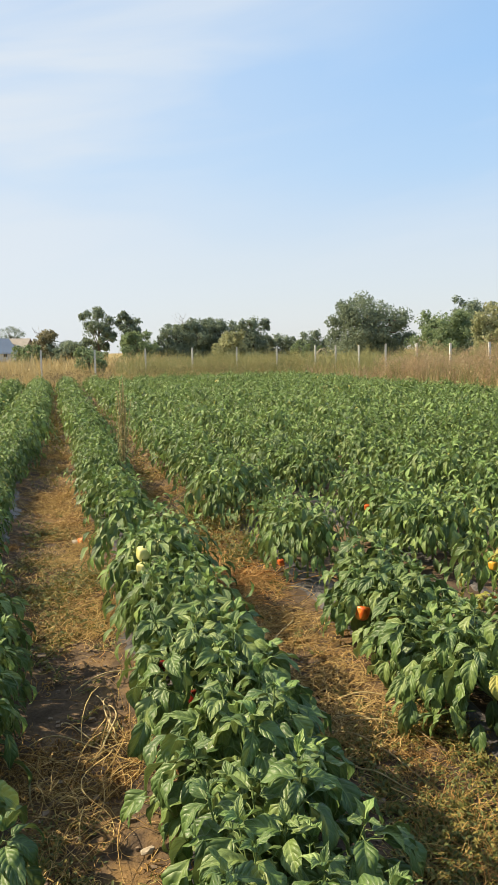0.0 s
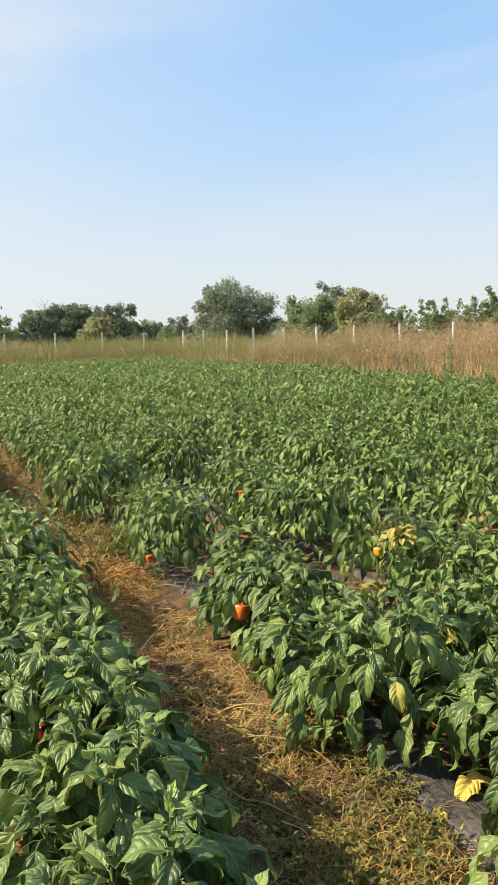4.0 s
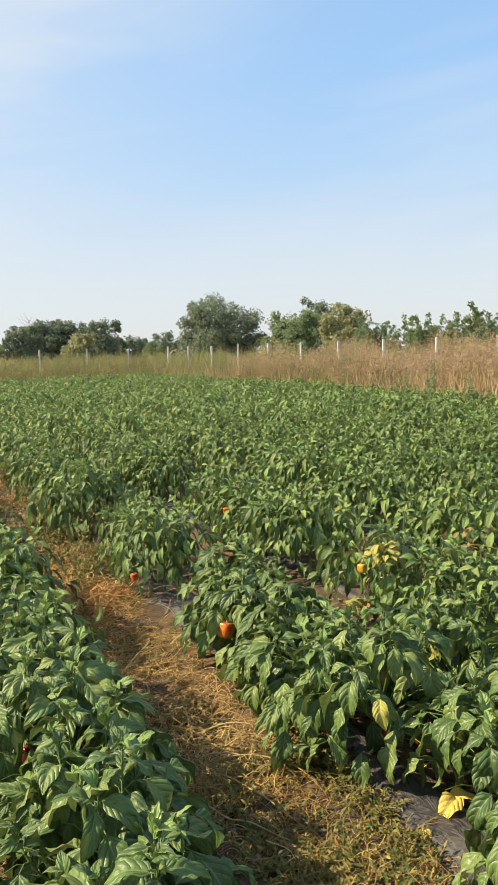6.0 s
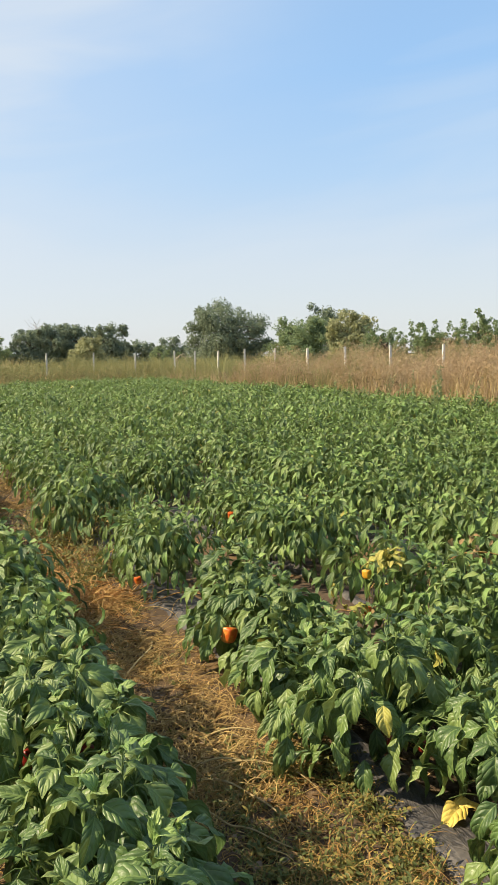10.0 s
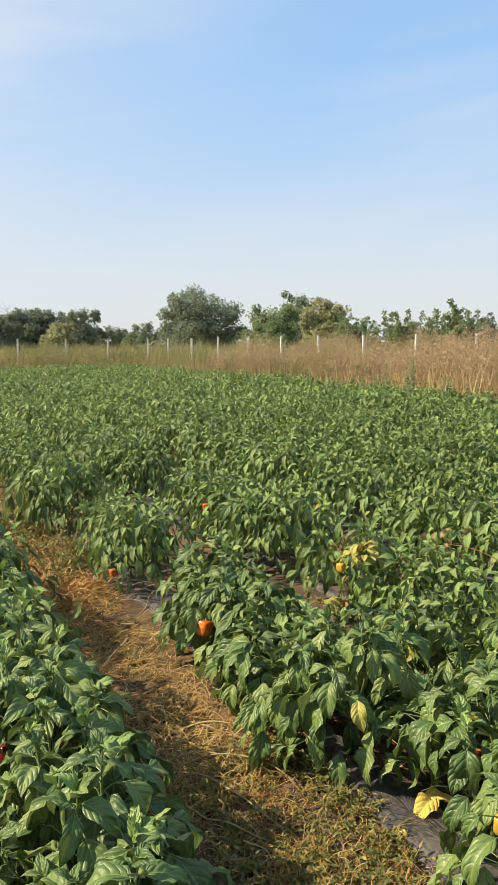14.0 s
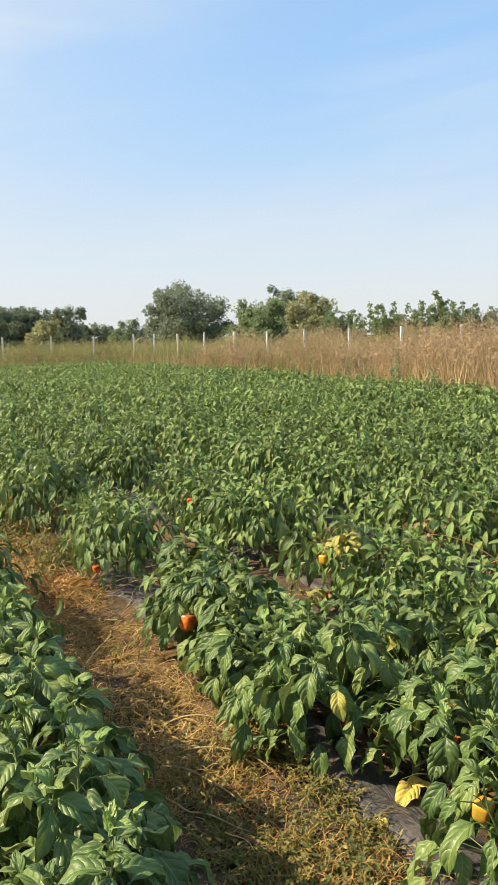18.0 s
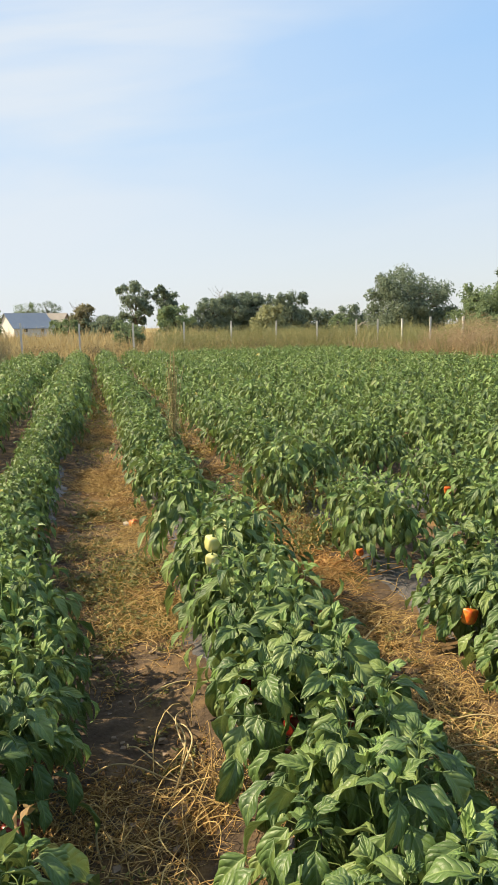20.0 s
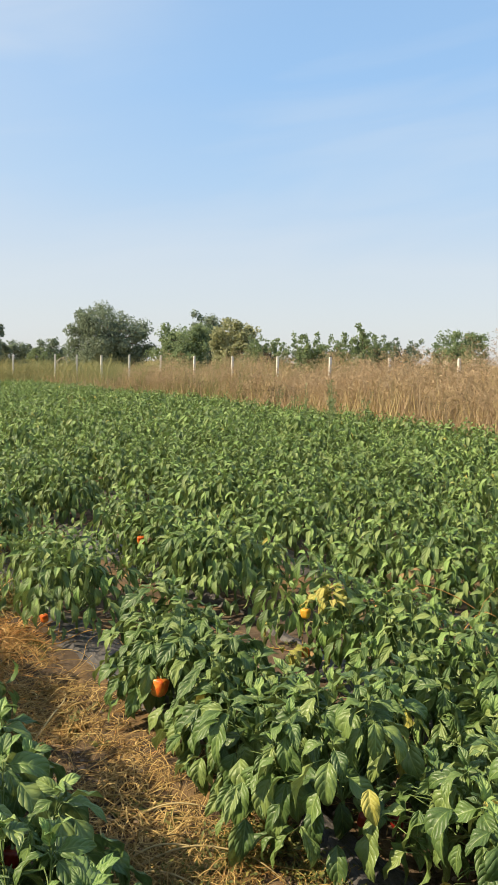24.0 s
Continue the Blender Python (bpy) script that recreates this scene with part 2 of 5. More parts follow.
WILLOW = by_piece("yellow_green_foliage", (0.25, 0.275, 0.145), (0.31, 0.33, 0.175), (0.37, 0.375, 0.215), share=0.4, spec=0.1)
BROWNISH = by_piece("drying_foliage", (0.15, 0.15, 0.085), (0.21, 0.20, 0.11), (0.28, 0.25, 0.15), share=0.35)


def fruit_material(name, a, b, c):
    m = Nodes(name)
    f = m.noise(24.0, 3.0, vector=m.place())
    return m.finish(m.ramp(f, (0.3, a), (0.5, b), (0.68, c)), 0.33, spec=0.4)


ORANGE = fruit_material("orange_pepper_skin", (0.34, 0.035, 0.010), (0.50, 0.10, 0.012), (0.60, 0.26, 0.05))
RED = fruit_material("red_pepper_skin", (0.09, 0.006, 0.005), (0.14, 0.010, 0.006), (0.18, 0.022, 0.010))
GREEN = fruit_material("green_pepper_skin", (0.05, 0.11, 0.015), (0.08, 0.16, 0.02), (0.14, 0.21, 0.03))
YELLOW = fruit_material("yellow_pepper_skin", (0.45, 0.19, 0.015), (0.56, 0.30, 0.03), (0.40, 0.34, 0.05))
CREAM = fruit_material("cream_pepper_skin", (0.48, 0.48, 0.16), (0.56, 0.53, 0.20), (0.62, 0.58, 0.28))


def soil_material():
    m = Nodes("dry_field_soil")
    at = m.place()
    fine, mid, big = m.noise(45, 6, 0.65, at), m.noise(7, 5, 0.6, at), m.noise(0.9, 4, 0.55, at)
    soil = m.ramp(m.math("ADD", m.math("MULTIPLY", fine, 0.45), m.math("MULTIPLY", mid, 0.55)),
                  (0.3, (0.045, 0.032, 0.022)), (0.5, (0.088, 0.064, 0.043)), (0.72, (0.165, 0.123, 0.086)))
    litter = m.span(m.math("ADD", m.math("MULTIPLY", mid, 0.6), m.math("MULTIPLY", big, 0.6)), 0.58, 0.75, 0.0, 0.55)
    soil = m.mix(litter, soil, (0.25, 0.15, 0.05))
    grass = m.ramp(m.math("ADD", m.math("MULTIPLY", big, 0.5), m.math("MULTIPLY", mid, 0.5)),
                   (0.3, (0.13, 0.13, 0.045)), (0.5, (0.27, 0.21, 0.085)), (0.7, (0.38, 0.29, 0.13)))
    x, y = m.axis(at, "X"), m.axis(at, "Y")
    out_right = m.span(m.math("ADD", x, big), 12.0, 13.5)
    out_far = m.span(m.math("ADD", m.math("SUBTRACT", y, m.math("MULTIPLY", x, 0.4)), big), 38.0, 40.0)
    out_left = m.span(m.math("ADD", m.math("ADD", x, m.math("MULTIPLY", y, 0.08)), big), -3.0, -4.2)
    out = m.math("MAXIMUM", m.math("MAXIMUM", out_right, out_far), out_left)
    m.bump(m.math("ADD", m.math("MULTIPLY", fine, 0.5), mid), 0.9, 0.03)
    return m.finish(m.mix(out, soil, grass), 0.95, spec=0.15)


SOIL = soil_material()


def film_material():
    m = Nodes("black_mulch_film")
    at = m.place()
    crease = m.noise(9, 4, 0.6, m.scaled(at, (1.0, 0.35, 1.0)), 1.5)
    dust = m.span(m.math("ADD", m.math("MULTIPLY", m.noise(5, 5, 0.6, at), 0.6), m.math("MULTIPLY", m.noise(60, 3, 0.6, at), 0.4)), 0.42, 0.62)
    col = m.mix(dust, (0.026, 0.027, 0.032), (0.105, 0.095, 0.085))
    m.bump(crease, 0.8, 0.03)
    return m.finish(col, m.span(dust, 0.0, 1.0, 0.34, 0.75), spec=0.5)


FILM = film_material()


def tunnel_material():
    m = Nodes("milky_tunnel_film")
    at = m.place()
    grime = m.noise(1.2, 5, 0.6, m.scaled(at, (1.0, 1.0, 0.3)))
    col = m.ramp(grime, (0.3, (0.60, 0.61, 0.61)), (0.6, (0.74, 0.75, 0.75)), (0.8, (0.66, 0.65, 0.62)))
    m.bump(m.noise(2.5, 3, 0.5, at), 0.15, 0.05)
    mat = m.finish(col, 0.35, spec=0.5)
    m.thin((0.82, 0.85, 0.87), 0.6)
    return mat


TUNNEL = tunnel_material()


# ---- building helpers ----
rng = np.random.default_rng(7)
ROW_LEAN, ROW_FIRST, ROW_GAP = 0.08, 0.64, 1.15


def row_x(k, y):
    """The middle of plant row k at y; row 0 grows on the right of the trodden path."""
    return ROW_FIRST + ROW_GAP * k - ROW_LEAN * y + 0.08 * (np.asarray(k) == 1) + 0.2 * (np.asarray(k) == -3)


def gz(x, y):
    """Height of the ground: low beds under the rows, soft lumps."""
    u = (x + ROW_LEAN * y - ROW_FIRST) / ROW_GAP
    inside = np.clip((u + 3.6) / 0.5, 0, 1) * np.clip((11.0 - u) / 0.8, 0, 1) * np.clip((38 - y) / 4, 0, 1)
    bed = 0.028 * np.cos(2 * math.pi * u) * inside
    lumps = 0.010 * np.sin(3.1 * x + 1.7 * y) * np.sin(2.3 * y - 1.1 * x) + 0.005 * np.sin(9.7 * x - 4.0) * np.sin(8.3 * y + 1.3)
    return bed + lumps * np.clip((60 - np.abs(y)) / 20, 0, 1)


def mesh_np(name, verts, quads, uv=None, mats=(), slots=None, smooth=True):
    """A mesh from arrays of corners and four-sided faces; uv: one pair for each corner."""
    verts, quads = np.asarray(verts, dtype=np.float32), np.asarray(quads, dtype=np.int32)
    me = bpy.data.meshes.new(name)
    me.vertices.add(len(verts))
    me.vertices.foreach_set("co", verts.ravel())
    me.loops.add(quads.size)
    me.loops.foreach_set("vertex_index", quads.ravel())
    me.polygons.add(len(quads))
    me.polygons.foreach_set("loop_start", np.arange(0, quads.size, 4, dtype=np.int32))
    me.polygons.foreach_set("use_smooth", np.full(len(quads), smooth))
    if slots is not None:
        me.polygons.foreach_set("material_index", np.asarray(slots, dtype=np.int32))
    me.update(calc_edges=True)
    if uv is not None:
        layer = me.uv_layers.new(name="UVMap")
        layer.data.foreach_set("uv", np.asarray(uv, dtype=np.float32)[quads.ravel()].ravel())
    for m in mats:
        me.materials.append(m)
    return me


def put(name, me, parent=None, m=None, label=""):
    ob = new(name, me)
    if parent is not None:
        ob.parent = parent
    if m is not None:
        ob.matrix_basis = m
    return tagged(ob, label)


def part(name, bm, material, parent, label=""):
    me = bpy.data.meshes.new(name)
    bm.to_mesh(me)
    bm.free()
    me.materials.append(material)
    return put(name, me, parent, None, label)


def grid_quads(nu, nv, closed=False):
    """Faces of a grid of nu by nv corners, in rows of nv."""
    i, j = np.meshgrid(np.arange(nu - 1), np.arange(nv if closed else nv - 1), indexing="ij")
    k = (j + 1) % nv
    return np.stack([i * nv + j, (i + 1) * nv + j, (i + 1) * nv + k, i * nv + k], -1).reshape(-1, 4)


def tube(points, radii, sides=6):
    """Corners and faces of a round bar along points."""
    p, r = np.asarray(points, float), np.asarray(radii, float)
    d = np.gradient(p, axis=0)
    d /= np.linalg.norm(d, axis=1, keepdims=True) + 1e-9
    ref = np.where(np.abs(d[:, 2:3]) > 0.9, [[1.0, 0, 0]], [[0, 0, 1.0]])
    a = np.cross(d, ref)
    a /= np.linalg.norm(a, axis=1, keepdims=True) + 1e-9
    b = np.cross(d, a)
    t = np.arange(sides) * 2 * math.pi / sides
    v = p[:, None] + r[:, None, None] * (np.cos(t)[None, :, None] * a[:, None] + np.sin(t)[None, :, None] * b[:, None])
    return v.reshape(-1, 3), grid_quads(len(p), sides, True)


def merged(pieces):
    """One set of corners and faces from several."""
    vs, qs, n = [], [], 0
    for v, q in pieces:
        vs.append(v)
        qs.append(np.asarray(q) + n)
        n += len(v)
    return np.concatenate(vs), np.concatenate(qs)


def box(bm, lo, hi):
    """Adds a box between two corners."""
    m = Matrix.Translation((Vector(lo) + Vector(hi)) / 2) @ Matrix.Diagonal((*(Vector(hi) - Vector(lo)), 1))
    bmesh.ops.create_cube(bm, size=1, matrix=m)


# ---- ground ----
def graded(lo, hi, fine, reach):
    mid = np.arange(lo, hi, fine)
    out, step = [], fine
    while sum(out) < reach:
        step *= 1.17
        out.append(step)
    tail = np.cumsum(out)
    return np.concatenate([lo - tail[::-1], mid, hi + tail])


gx, gy = graded(-3.0, 4.0, 0.07, 1600), graded(-1.0, 9.0, 0.07, 1600)
GX, GY = np.meshgrid(gx, gy, indexing="ij")
near = np.clip((14 - np.hypot(GX, GY - 3)) / 6, 0, 1)
GZ = gz(GX, GY) + near * rng.normal(0, 0.006, GX.shape)
ground = put("ground", mesh_np("ground", np.stack([GX, GY, GZ], -1).reshape(-1, 3), grid_quads(len(gx), len(gy)), mats=[SOIL]))
tagged(ground, "dry brown field soil turning into pale dead grass", "ground", kind="structure")


# ---- leaves ----
def leaf_grid(stations, cols, curl, fold, wave, seed):
    """A pepper leaf along +x, one unit long, with its tip bent down and its margins drooping; corners and uv."""
    r = np.random.default_rng(seed)
    s = np.linspace(0, 1, stations)
    width = 0.88 * s ** 0.66 * (1 - s) ** 1.06
    width[0], width[-1] = 0.012, 0.004
    v = np.linspace(-1, 1, cols)
    S, V = np.meshgrid(s, v, indexing="ij")
    ang = 0.35 * curl - curl * S ** 1.1
    cx = np.concatenate([[0], np.cumsum(np.cos(0.35 * curl - curl * s[1:] ** 1.1) * np.diff(s))])
    cz = np.concatenate([[0], np.cumsum(np.sin(0.35 * curl - curl * s[1:] ** 1.1) * np.diff(s))])
    W = width[:, None] * V
    lift = np.abs(W) * math.sin(fold) * (1.45 - 1.0 * np.abs(V)) + wave * np.abs(V) * np.sin(S * 11 + V * 1.5 + r.uniform(0, 6)) * width[:, None]
    x = cx[:, None] - np.sin(ang) * lift
    z = cz[:, None] + np.cos(ang) * lift
    y = W * math.cos(fold) + r.uniform(-0.12, 0.12) * S ** 2
    uv = np.stack([S, 0.5 + 0.5 * V], -1)
    return np.stack([x, y, z], -1).reshape(-1, 3), uv.reshape(-1, 2), grid_quads(stations, cols)


NEAR_LEAVES = [leaf_grid(9, 7, c, f, w, i) for i, (c, f, w) in enumerate(
    ((0.9, 0.6, 0.20), (1.3, 0.5, 0.26), (1.7, 0.66, 0.22), (0.6, 0.75, 0.3), (1.1, 0.42, 0.34), (2.0, 0.55, 0.2)))]
MID_LEAVES = [(v * [1.0, 0.82, 1.0], uv, q) for v, uv, q in (leaf_grid(5, 3, c, f, 0.12, i) for i, (c, f) in enumerate(((0.9, 0.65), (1.4, 0.55), (1.8, 0.7), (0.7, 0.75))))]
SPRIG_LEAVES = [(v * [1.0, 0.75, 1.0], uv, q) for v, uv, q in (leaf_grid(4, 3, c, f, 0.1, 20 + i) for i, (c, f) in enumerate(((0.5, 0.5), (1.0, 0.3), (0.2, 0.6))))]
FAR_LEAVES = [(v * [1.0, 0.85, 1.0], uv, q) for v, uv, q in (leaf_grid(4, 3, c, f, 0.0, i) for i, (c, f) in enumerate(((0.8, 0.6), (1.4, 0.5))))]


def leaf_frame(az, down, roll):
    """Turns for many leaves: heading az, tip lowered by down, rolled about the midrib."""
    ca, sa, cd, sd, cr, sr = np.cos(az), np.sin(az), np.cos(down), np.sin(down), np.cos(roll), np.sin(roll)
    x = np.stack([ca * cd, sa * cd, -sd], -1)
    y0 = np.stack([-sa, ca, np.zeros_like(az)], -1)
    z0 = np.cross(x, y0)
    y = y0 * cr[:, None] + z0 * sr[:, None]
    return np.stack([x, y, np.cross(x, y)], -1)


def joined_leaves(kinds, pos, rot, size, r):
    """Many leaves as one set of corners, faces, uv and face counts."""
    which = r.integers(0, len(kinds), len(pos))
    V, Q, U, order, n = [], [], [], [], 0
    for k, (v, uv, q) in enumerate(kinds):
        idx = np.nonzero(which == k)[0]
        if not len(idx):
            continue
        w = np.einsum("nij,vj->nvi", rot[idx], v) * size[idx, None, None] + pos[idx, None]
        V.append(w.reshape(-1, 3))
        Q.append((q[None] + (np.arange(len(idx)) * len(v))[:, None, None]).reshape(-1, 4) + n)
        U.append(np.tile(uv, (len(idx), 1)))
        order.append(np.repeat(idx, len(q)))
        n += len(idx) * len(v)
    return np.concatenate(V), np.concatenate(Q), np.concatenate(U), np.concatenate(order)


def pepper_habit(r, leaves=150, tall=0.56, spread=0.38, big=1.0):
    """The shoots and leaves of one pepper plant: shoot lines, leaf places, turns, sizes, young or not."""
    shoots, pos, az, down, size, young = [], [], [], [], [], []
    n = max(7, round(leaves * 0.62 / 14))
    fork = np.array([r.normal(0, 0.01), r.normal(0, 0.01), tall * 0.25])
    shoots.append((np.array([[0, 0, -0.03], fork * [0.5, 0.5, 0.5], fork]), [0.011, 0.010, 0.009]))
    for i in range(n):
        a = i * 2.4 + r.uniform(-0.4, 0.4)
        rad = 0.80 * spread * math.sqrt((i + 0.3) / n) * r.uniform(0.82, 1.06)
        top = (tall - 0.02) * (1.0 - 0.40 * (rad / spread) ** 2) * r.uniform(0.80, 1.10)
        end = np.array([rad * math.cos(a), rad * math.sin(a), top])
        bend = fork * 0.45 + end * 0.55 + np.array([0.3 * end[0], 0.3 * end[1], -0.05])
        t = np.linspace(0, 1, 5)[:, None]
        line = (1 - t) ** 2 * fork + 2 * t * (1 - t) * bend + t ** 2 * end
        shoots.append((line, np.linspace(0.0055, 0.002, 5)))
        out = min(1.0, rad / spread * 1.1)
        turn = r.uniform(0, 6.28)
        for j in range(14):
            h = turn + j * 2.4 + r.normal(0, 0.25)
            h += out * 0.5 * math.sin(a - h)
            if j < 4:
                arm, drop, d, sz = 0.004, -0.014 + 0.004 * j, r.normal(-0.85, 0.28), r.uniform(0.045, 0.075)
            elif j < 8:
                arm, drop, d, sz = r.uniform(0.01, 0.025), r.uniform(0.008, 0.03), r.normal(0.28, 0.34), r.uniform(0.08, 0.12)
            else:
                arm, drop, d, sz = r.uniform(0.03, 0.07), r.uniform(0.03, 0.16), r.normal(0.78 + 0.28 * out, 0.34), r.uniform(0.105, 0.165)
            p = end + [arm * math.cos(h), arm * math.sin(h), -drop]
            pos.append(p)
            az.append(h)
            down.append(min(d, 1.4))
            size.append(sz * big)
            young.append(j < 4)
            if j > 5:
                f = max(0.0, 1 - drop / max(top - fork[2], 0.05) - 0.04)
                q = (1 - f) ** 2 * fork + 2 * f * (1 - f) * bend + f ** 2 * end
                shoots.append((np.array([q, (p + q) / 2 + [0, 0, 0.012], p]), [0.0024, 0.0021, 0.0018]))
    cheek = r.uniform(0, 6.28)
    for j in range(leaves - 14 * n):
        c = 0.55 - 0.85 * r.random()
        ring = math.sqrt(max(0.0, 1 - c * c))
        a = r.uniform(0, 6.28)
        depth = r.uniform(0.66, 1.0)
        bulge = 1 + 0.14 * math.sin(3 * a + cheek) + 0.10 * math.sin(5 * a - 2 * cheek)
        p = np.array([spread * ring * depth * bulge * math.cos(a), spread * ring * depth * bulge * math.sin(a),
                      0.36 * tall + 0.60 * tall * c * depth * (1 + 0.07 * math.sin(2 * a + cheek))])
        p[2] = max(p[2], 0.10)
        pos.append(p)
        az.append(a + r.normal(0, 0.6))
        down.append(min(1.45, 0.98 + r.normal(0, 0.28)))
        size.append(r.uniform(0.09, 0.15) * big)
        young.append(False)
        if r.random() < 0.35:
            q = p * [0.5, 0.5, 0.85]
            shoots.append((np.array([q, (p + q) / 2 + [0, 0, 0.012], p]), [0.0024, 0.002, 0.0018]))
    az, down = np.array(az), np.array(down)
    return shoots, np.array(pos), leaf_frame(az, down, r.normal(0, 0.42, len(az))), np.array(size), np.array(young)


def stem_mesh(shoots, sides):
    v, q = merged([tube(p, w, sides) for p, w in shoots])
    return mesh_np("stem", v, q, mats=[STEM])


def fruit_meshes(mat, length, width, seed):
    """A lobed bell pepper hanging from its green stalk."""
    r = np.random.default_rng(seed)
    s = np.linspace(0, 1, 13)
    prof = np.array([0.10, 0.52, 0.84, 0.97, 1.0, 1.0, 0.99, 0.97, 0.93, 0.86, 0.72, 0.44, 0.08])
    rise = np.array([-0.03, 0.0, 0.02, 0.08, 0.18, 0.30, 0.43, 0.56, 0.69, 0.81, 0.92, 0.985, 0.95])
    t = np.arange(20) * 2 * math.pi / 20
    lobes = 1 + 0.10 * np.cos(4 * t + r.uniform(0, 6)) + 0.04 * np.cos(3 * t + r.uniform(0, 6))
    v = np.stack([np.outer(prof, lobes * np.cos(t)) * width / 2, np.outer(prof, lobes * np.sin(t)) * width / 2,
                  -np.repeat(rise[:, None], 20, 1) * length], -1).reshape(-1, 3)
    body = mesh_np("fruit", v, grid_quads(13, 20, True), mats=[mat])
    sv, sq = tube([[0, 0, -0.004], [0.002, 0, 0.012], [0.008, 0, 0.03], [0.02, 0, 0.042]], [0.011, 0.006, 0.005, 0.004], 7)
    return body, mesh_np("stalk", sv, sq, mats=[STEM])


FRUITS = {}
for fname, fmat in (("orange", ORANGE), ("red", RED), ("green", GREEN), ("yellow", YELLOW), ("cream", CREAM)):
    FRUITS[fname] = fruit_meshes(fmat, 0.086, 0.082, len(fname))


def add_fruit(plant, kind, at, tilt=(0, 0, 0), scale=1.0, near=0.03):
    """A fruit at a place of the world, as a part of its plant."""
    body, stalk = FRUITS[kind]
    at = Vector(at) + (Vector((0.25, -0.3, 1.65)) - Vector(at)).normalized() * near
    m = plant.matrix_basis.inverted() @ Matrix.Translation((at[0], at[1], at[2] + 0.05 * scale)) @ Euler(tilt).to_matrix().to_4x4() @ Matrix.Diagonal((scale, scale, scale, 1))
    fruit = put("fruit", body, plant, m, f"ripe {kind} bell pepper" if kind != "green" else "unripe green bell pepper")
    put("stalk", stalk, fruit)
    return fruit


NEAR_LEAF_MESHES = {}
for mname, mm in (("leaf", LEAF), ("young", TIP_OR_BRIGHT_LEAF), ("pale", PALE_LEAF), ("cream", CREAM_LEAF), ("gold", GOLD_LEAF), ("dry", DRY_LEAF)):
    NEAR_LEAF_MESHES[mname] = [mesh_np("leaf", v, q, uv, [mm]) for v, uv, q in NEAR_LEAVES]


EYE_SIDE = Vector((0.25, -0.3, 1.65))

# fruits: kind, place, size, and whether it hangs free of leaves on the path side
FRUIT_PLACES = [
    ("orange", 1.50, 3.37, 0.205, 0.92, True), ("orange", 1.56, 3.26, 0.15, 0.5, False), ("orange", 2.283, 5.76, 0.31, 0.75, True),
    ("orange", 1.266, 4.593, 0.19, 0.55, True), ("yellow", 2.32, 3.46, 0.41, 0.6, True), ("orange", 2.33, 3.47, 0.20, 0.55, True),
    ("orange", 1.98, 1.80, 0.22, 0.5, True), ("red", 1.74, 2.14, 0.17, 0.5, False), ("red", 1.84, 2.10, 0.16, 0.5, False),
    ("yellow", 1.80, 1.42, 0.22, 0.8, True), ("green", 1.80, 1.36, 0.19, 0.7, False), ("red", 1.73, 1.24, 0.22, 0.7, False),
    ("red", 0.46, 2.37, 0.24, 0.8, True), ("red", 0.44, 2.24, 0.20, 0.85, False), ("red", 0.42, 2.12, 0.16, 0.9, False),
    ("red", 0.64, 2.34, 0.24, 0.7, True), ("red", 0.66, 3.20, 0.24, 0.6, True), ("red", 0.33, 2.74, 0.24, 0.8, True),
    ("green", 2.63, 5.50, 0.30, 0.8, False), ("green", 2.58, 3.42, 0.42, 0.55, True), ("green", 0.74, 1.52, 0.24, 0.6, False),
    ("red", -0.75, 2.84, 0.24, 0.8, True), ("red", -0.42, 1.90, 0.24, 0.7, True), ("orange", -0.42, 1.68, 0.25, 0.5, False), ("green", -0.36, 1.58, 0.18, 0.8, True),
    ("cream", 0.287, 3.86, 0.49, 0.95, True), ("cream", 0.275, 3.80, 0.42, 0.75, True),
    ("red", -0.82, 5.2, 0.25, 0.8, True)]


def hides_fruit(p):
    """Whether a leaf tuft at p would grow over one of the fruits that hang free."""
    for kind, x, y, z, sc, free in FRUIT_PLACES + [("leaf", 1.85, 1.86, 0.06, 1.3, True)]:
        f = Vector((x, y, z))
        if free and (f - p).length < (0.9 if kind == "leaf" else 0.5):
            d = (EYE_SIDE - f).normalized()
            s = (p - f).dot(d)
            if s > -0.02 and (p - f - d * s).length < 0.055 * sc + (0.022 if sc > 0.9 and kind == "orange" else 0.03 if kind == "cream" else 0.012 if kind != "red" else -0.012):
                return True
    return False


def near_plant(x, y, seed, tall, spread, leaves, pale=0.012, big=1.12):
    """A pepper plant whose every leaf is a part."""
    r = np.random.default_rng(seed)
    plant = new("pepper_plant")
    plant.matrix_basis = pose(x, y, float(gz(x, y)), 0, 0, 0)
    base = Vector((x, y, float(gz(x, y))))
    shoots, pos, rot, size, young = pepper_habit(r, leaves, tall, spread, big)
    put("stem", stem_mesh(shoots, 4), plant)
    for p, R, s, tip in zip(pos, rot, size, young):
        kind = ("young" if r.random() < 0.35 else "leaf") if tip else "pale" if r.random() < pale else "leaf"
        shape, wide = r.integers(0, 6), r.uniform(0.85, 1.15)
        if hides_fruit(base + Vector(p + R[:, 0] * s * 0.5)):
            continue
        m = Matrix.Translation(p) @ Matrix(R.tolist()).to_4x4() @ Matrix.Diagonal((s, s * wide, s, 1))
        put("leaf", NEAR_LEAF_MESHES[kind][shape], plant, m)
    return tagged(plant, "leafy green bell pepper plant with drooping leaves in dry soil", "pepper plant", "pepper plants in the rows")


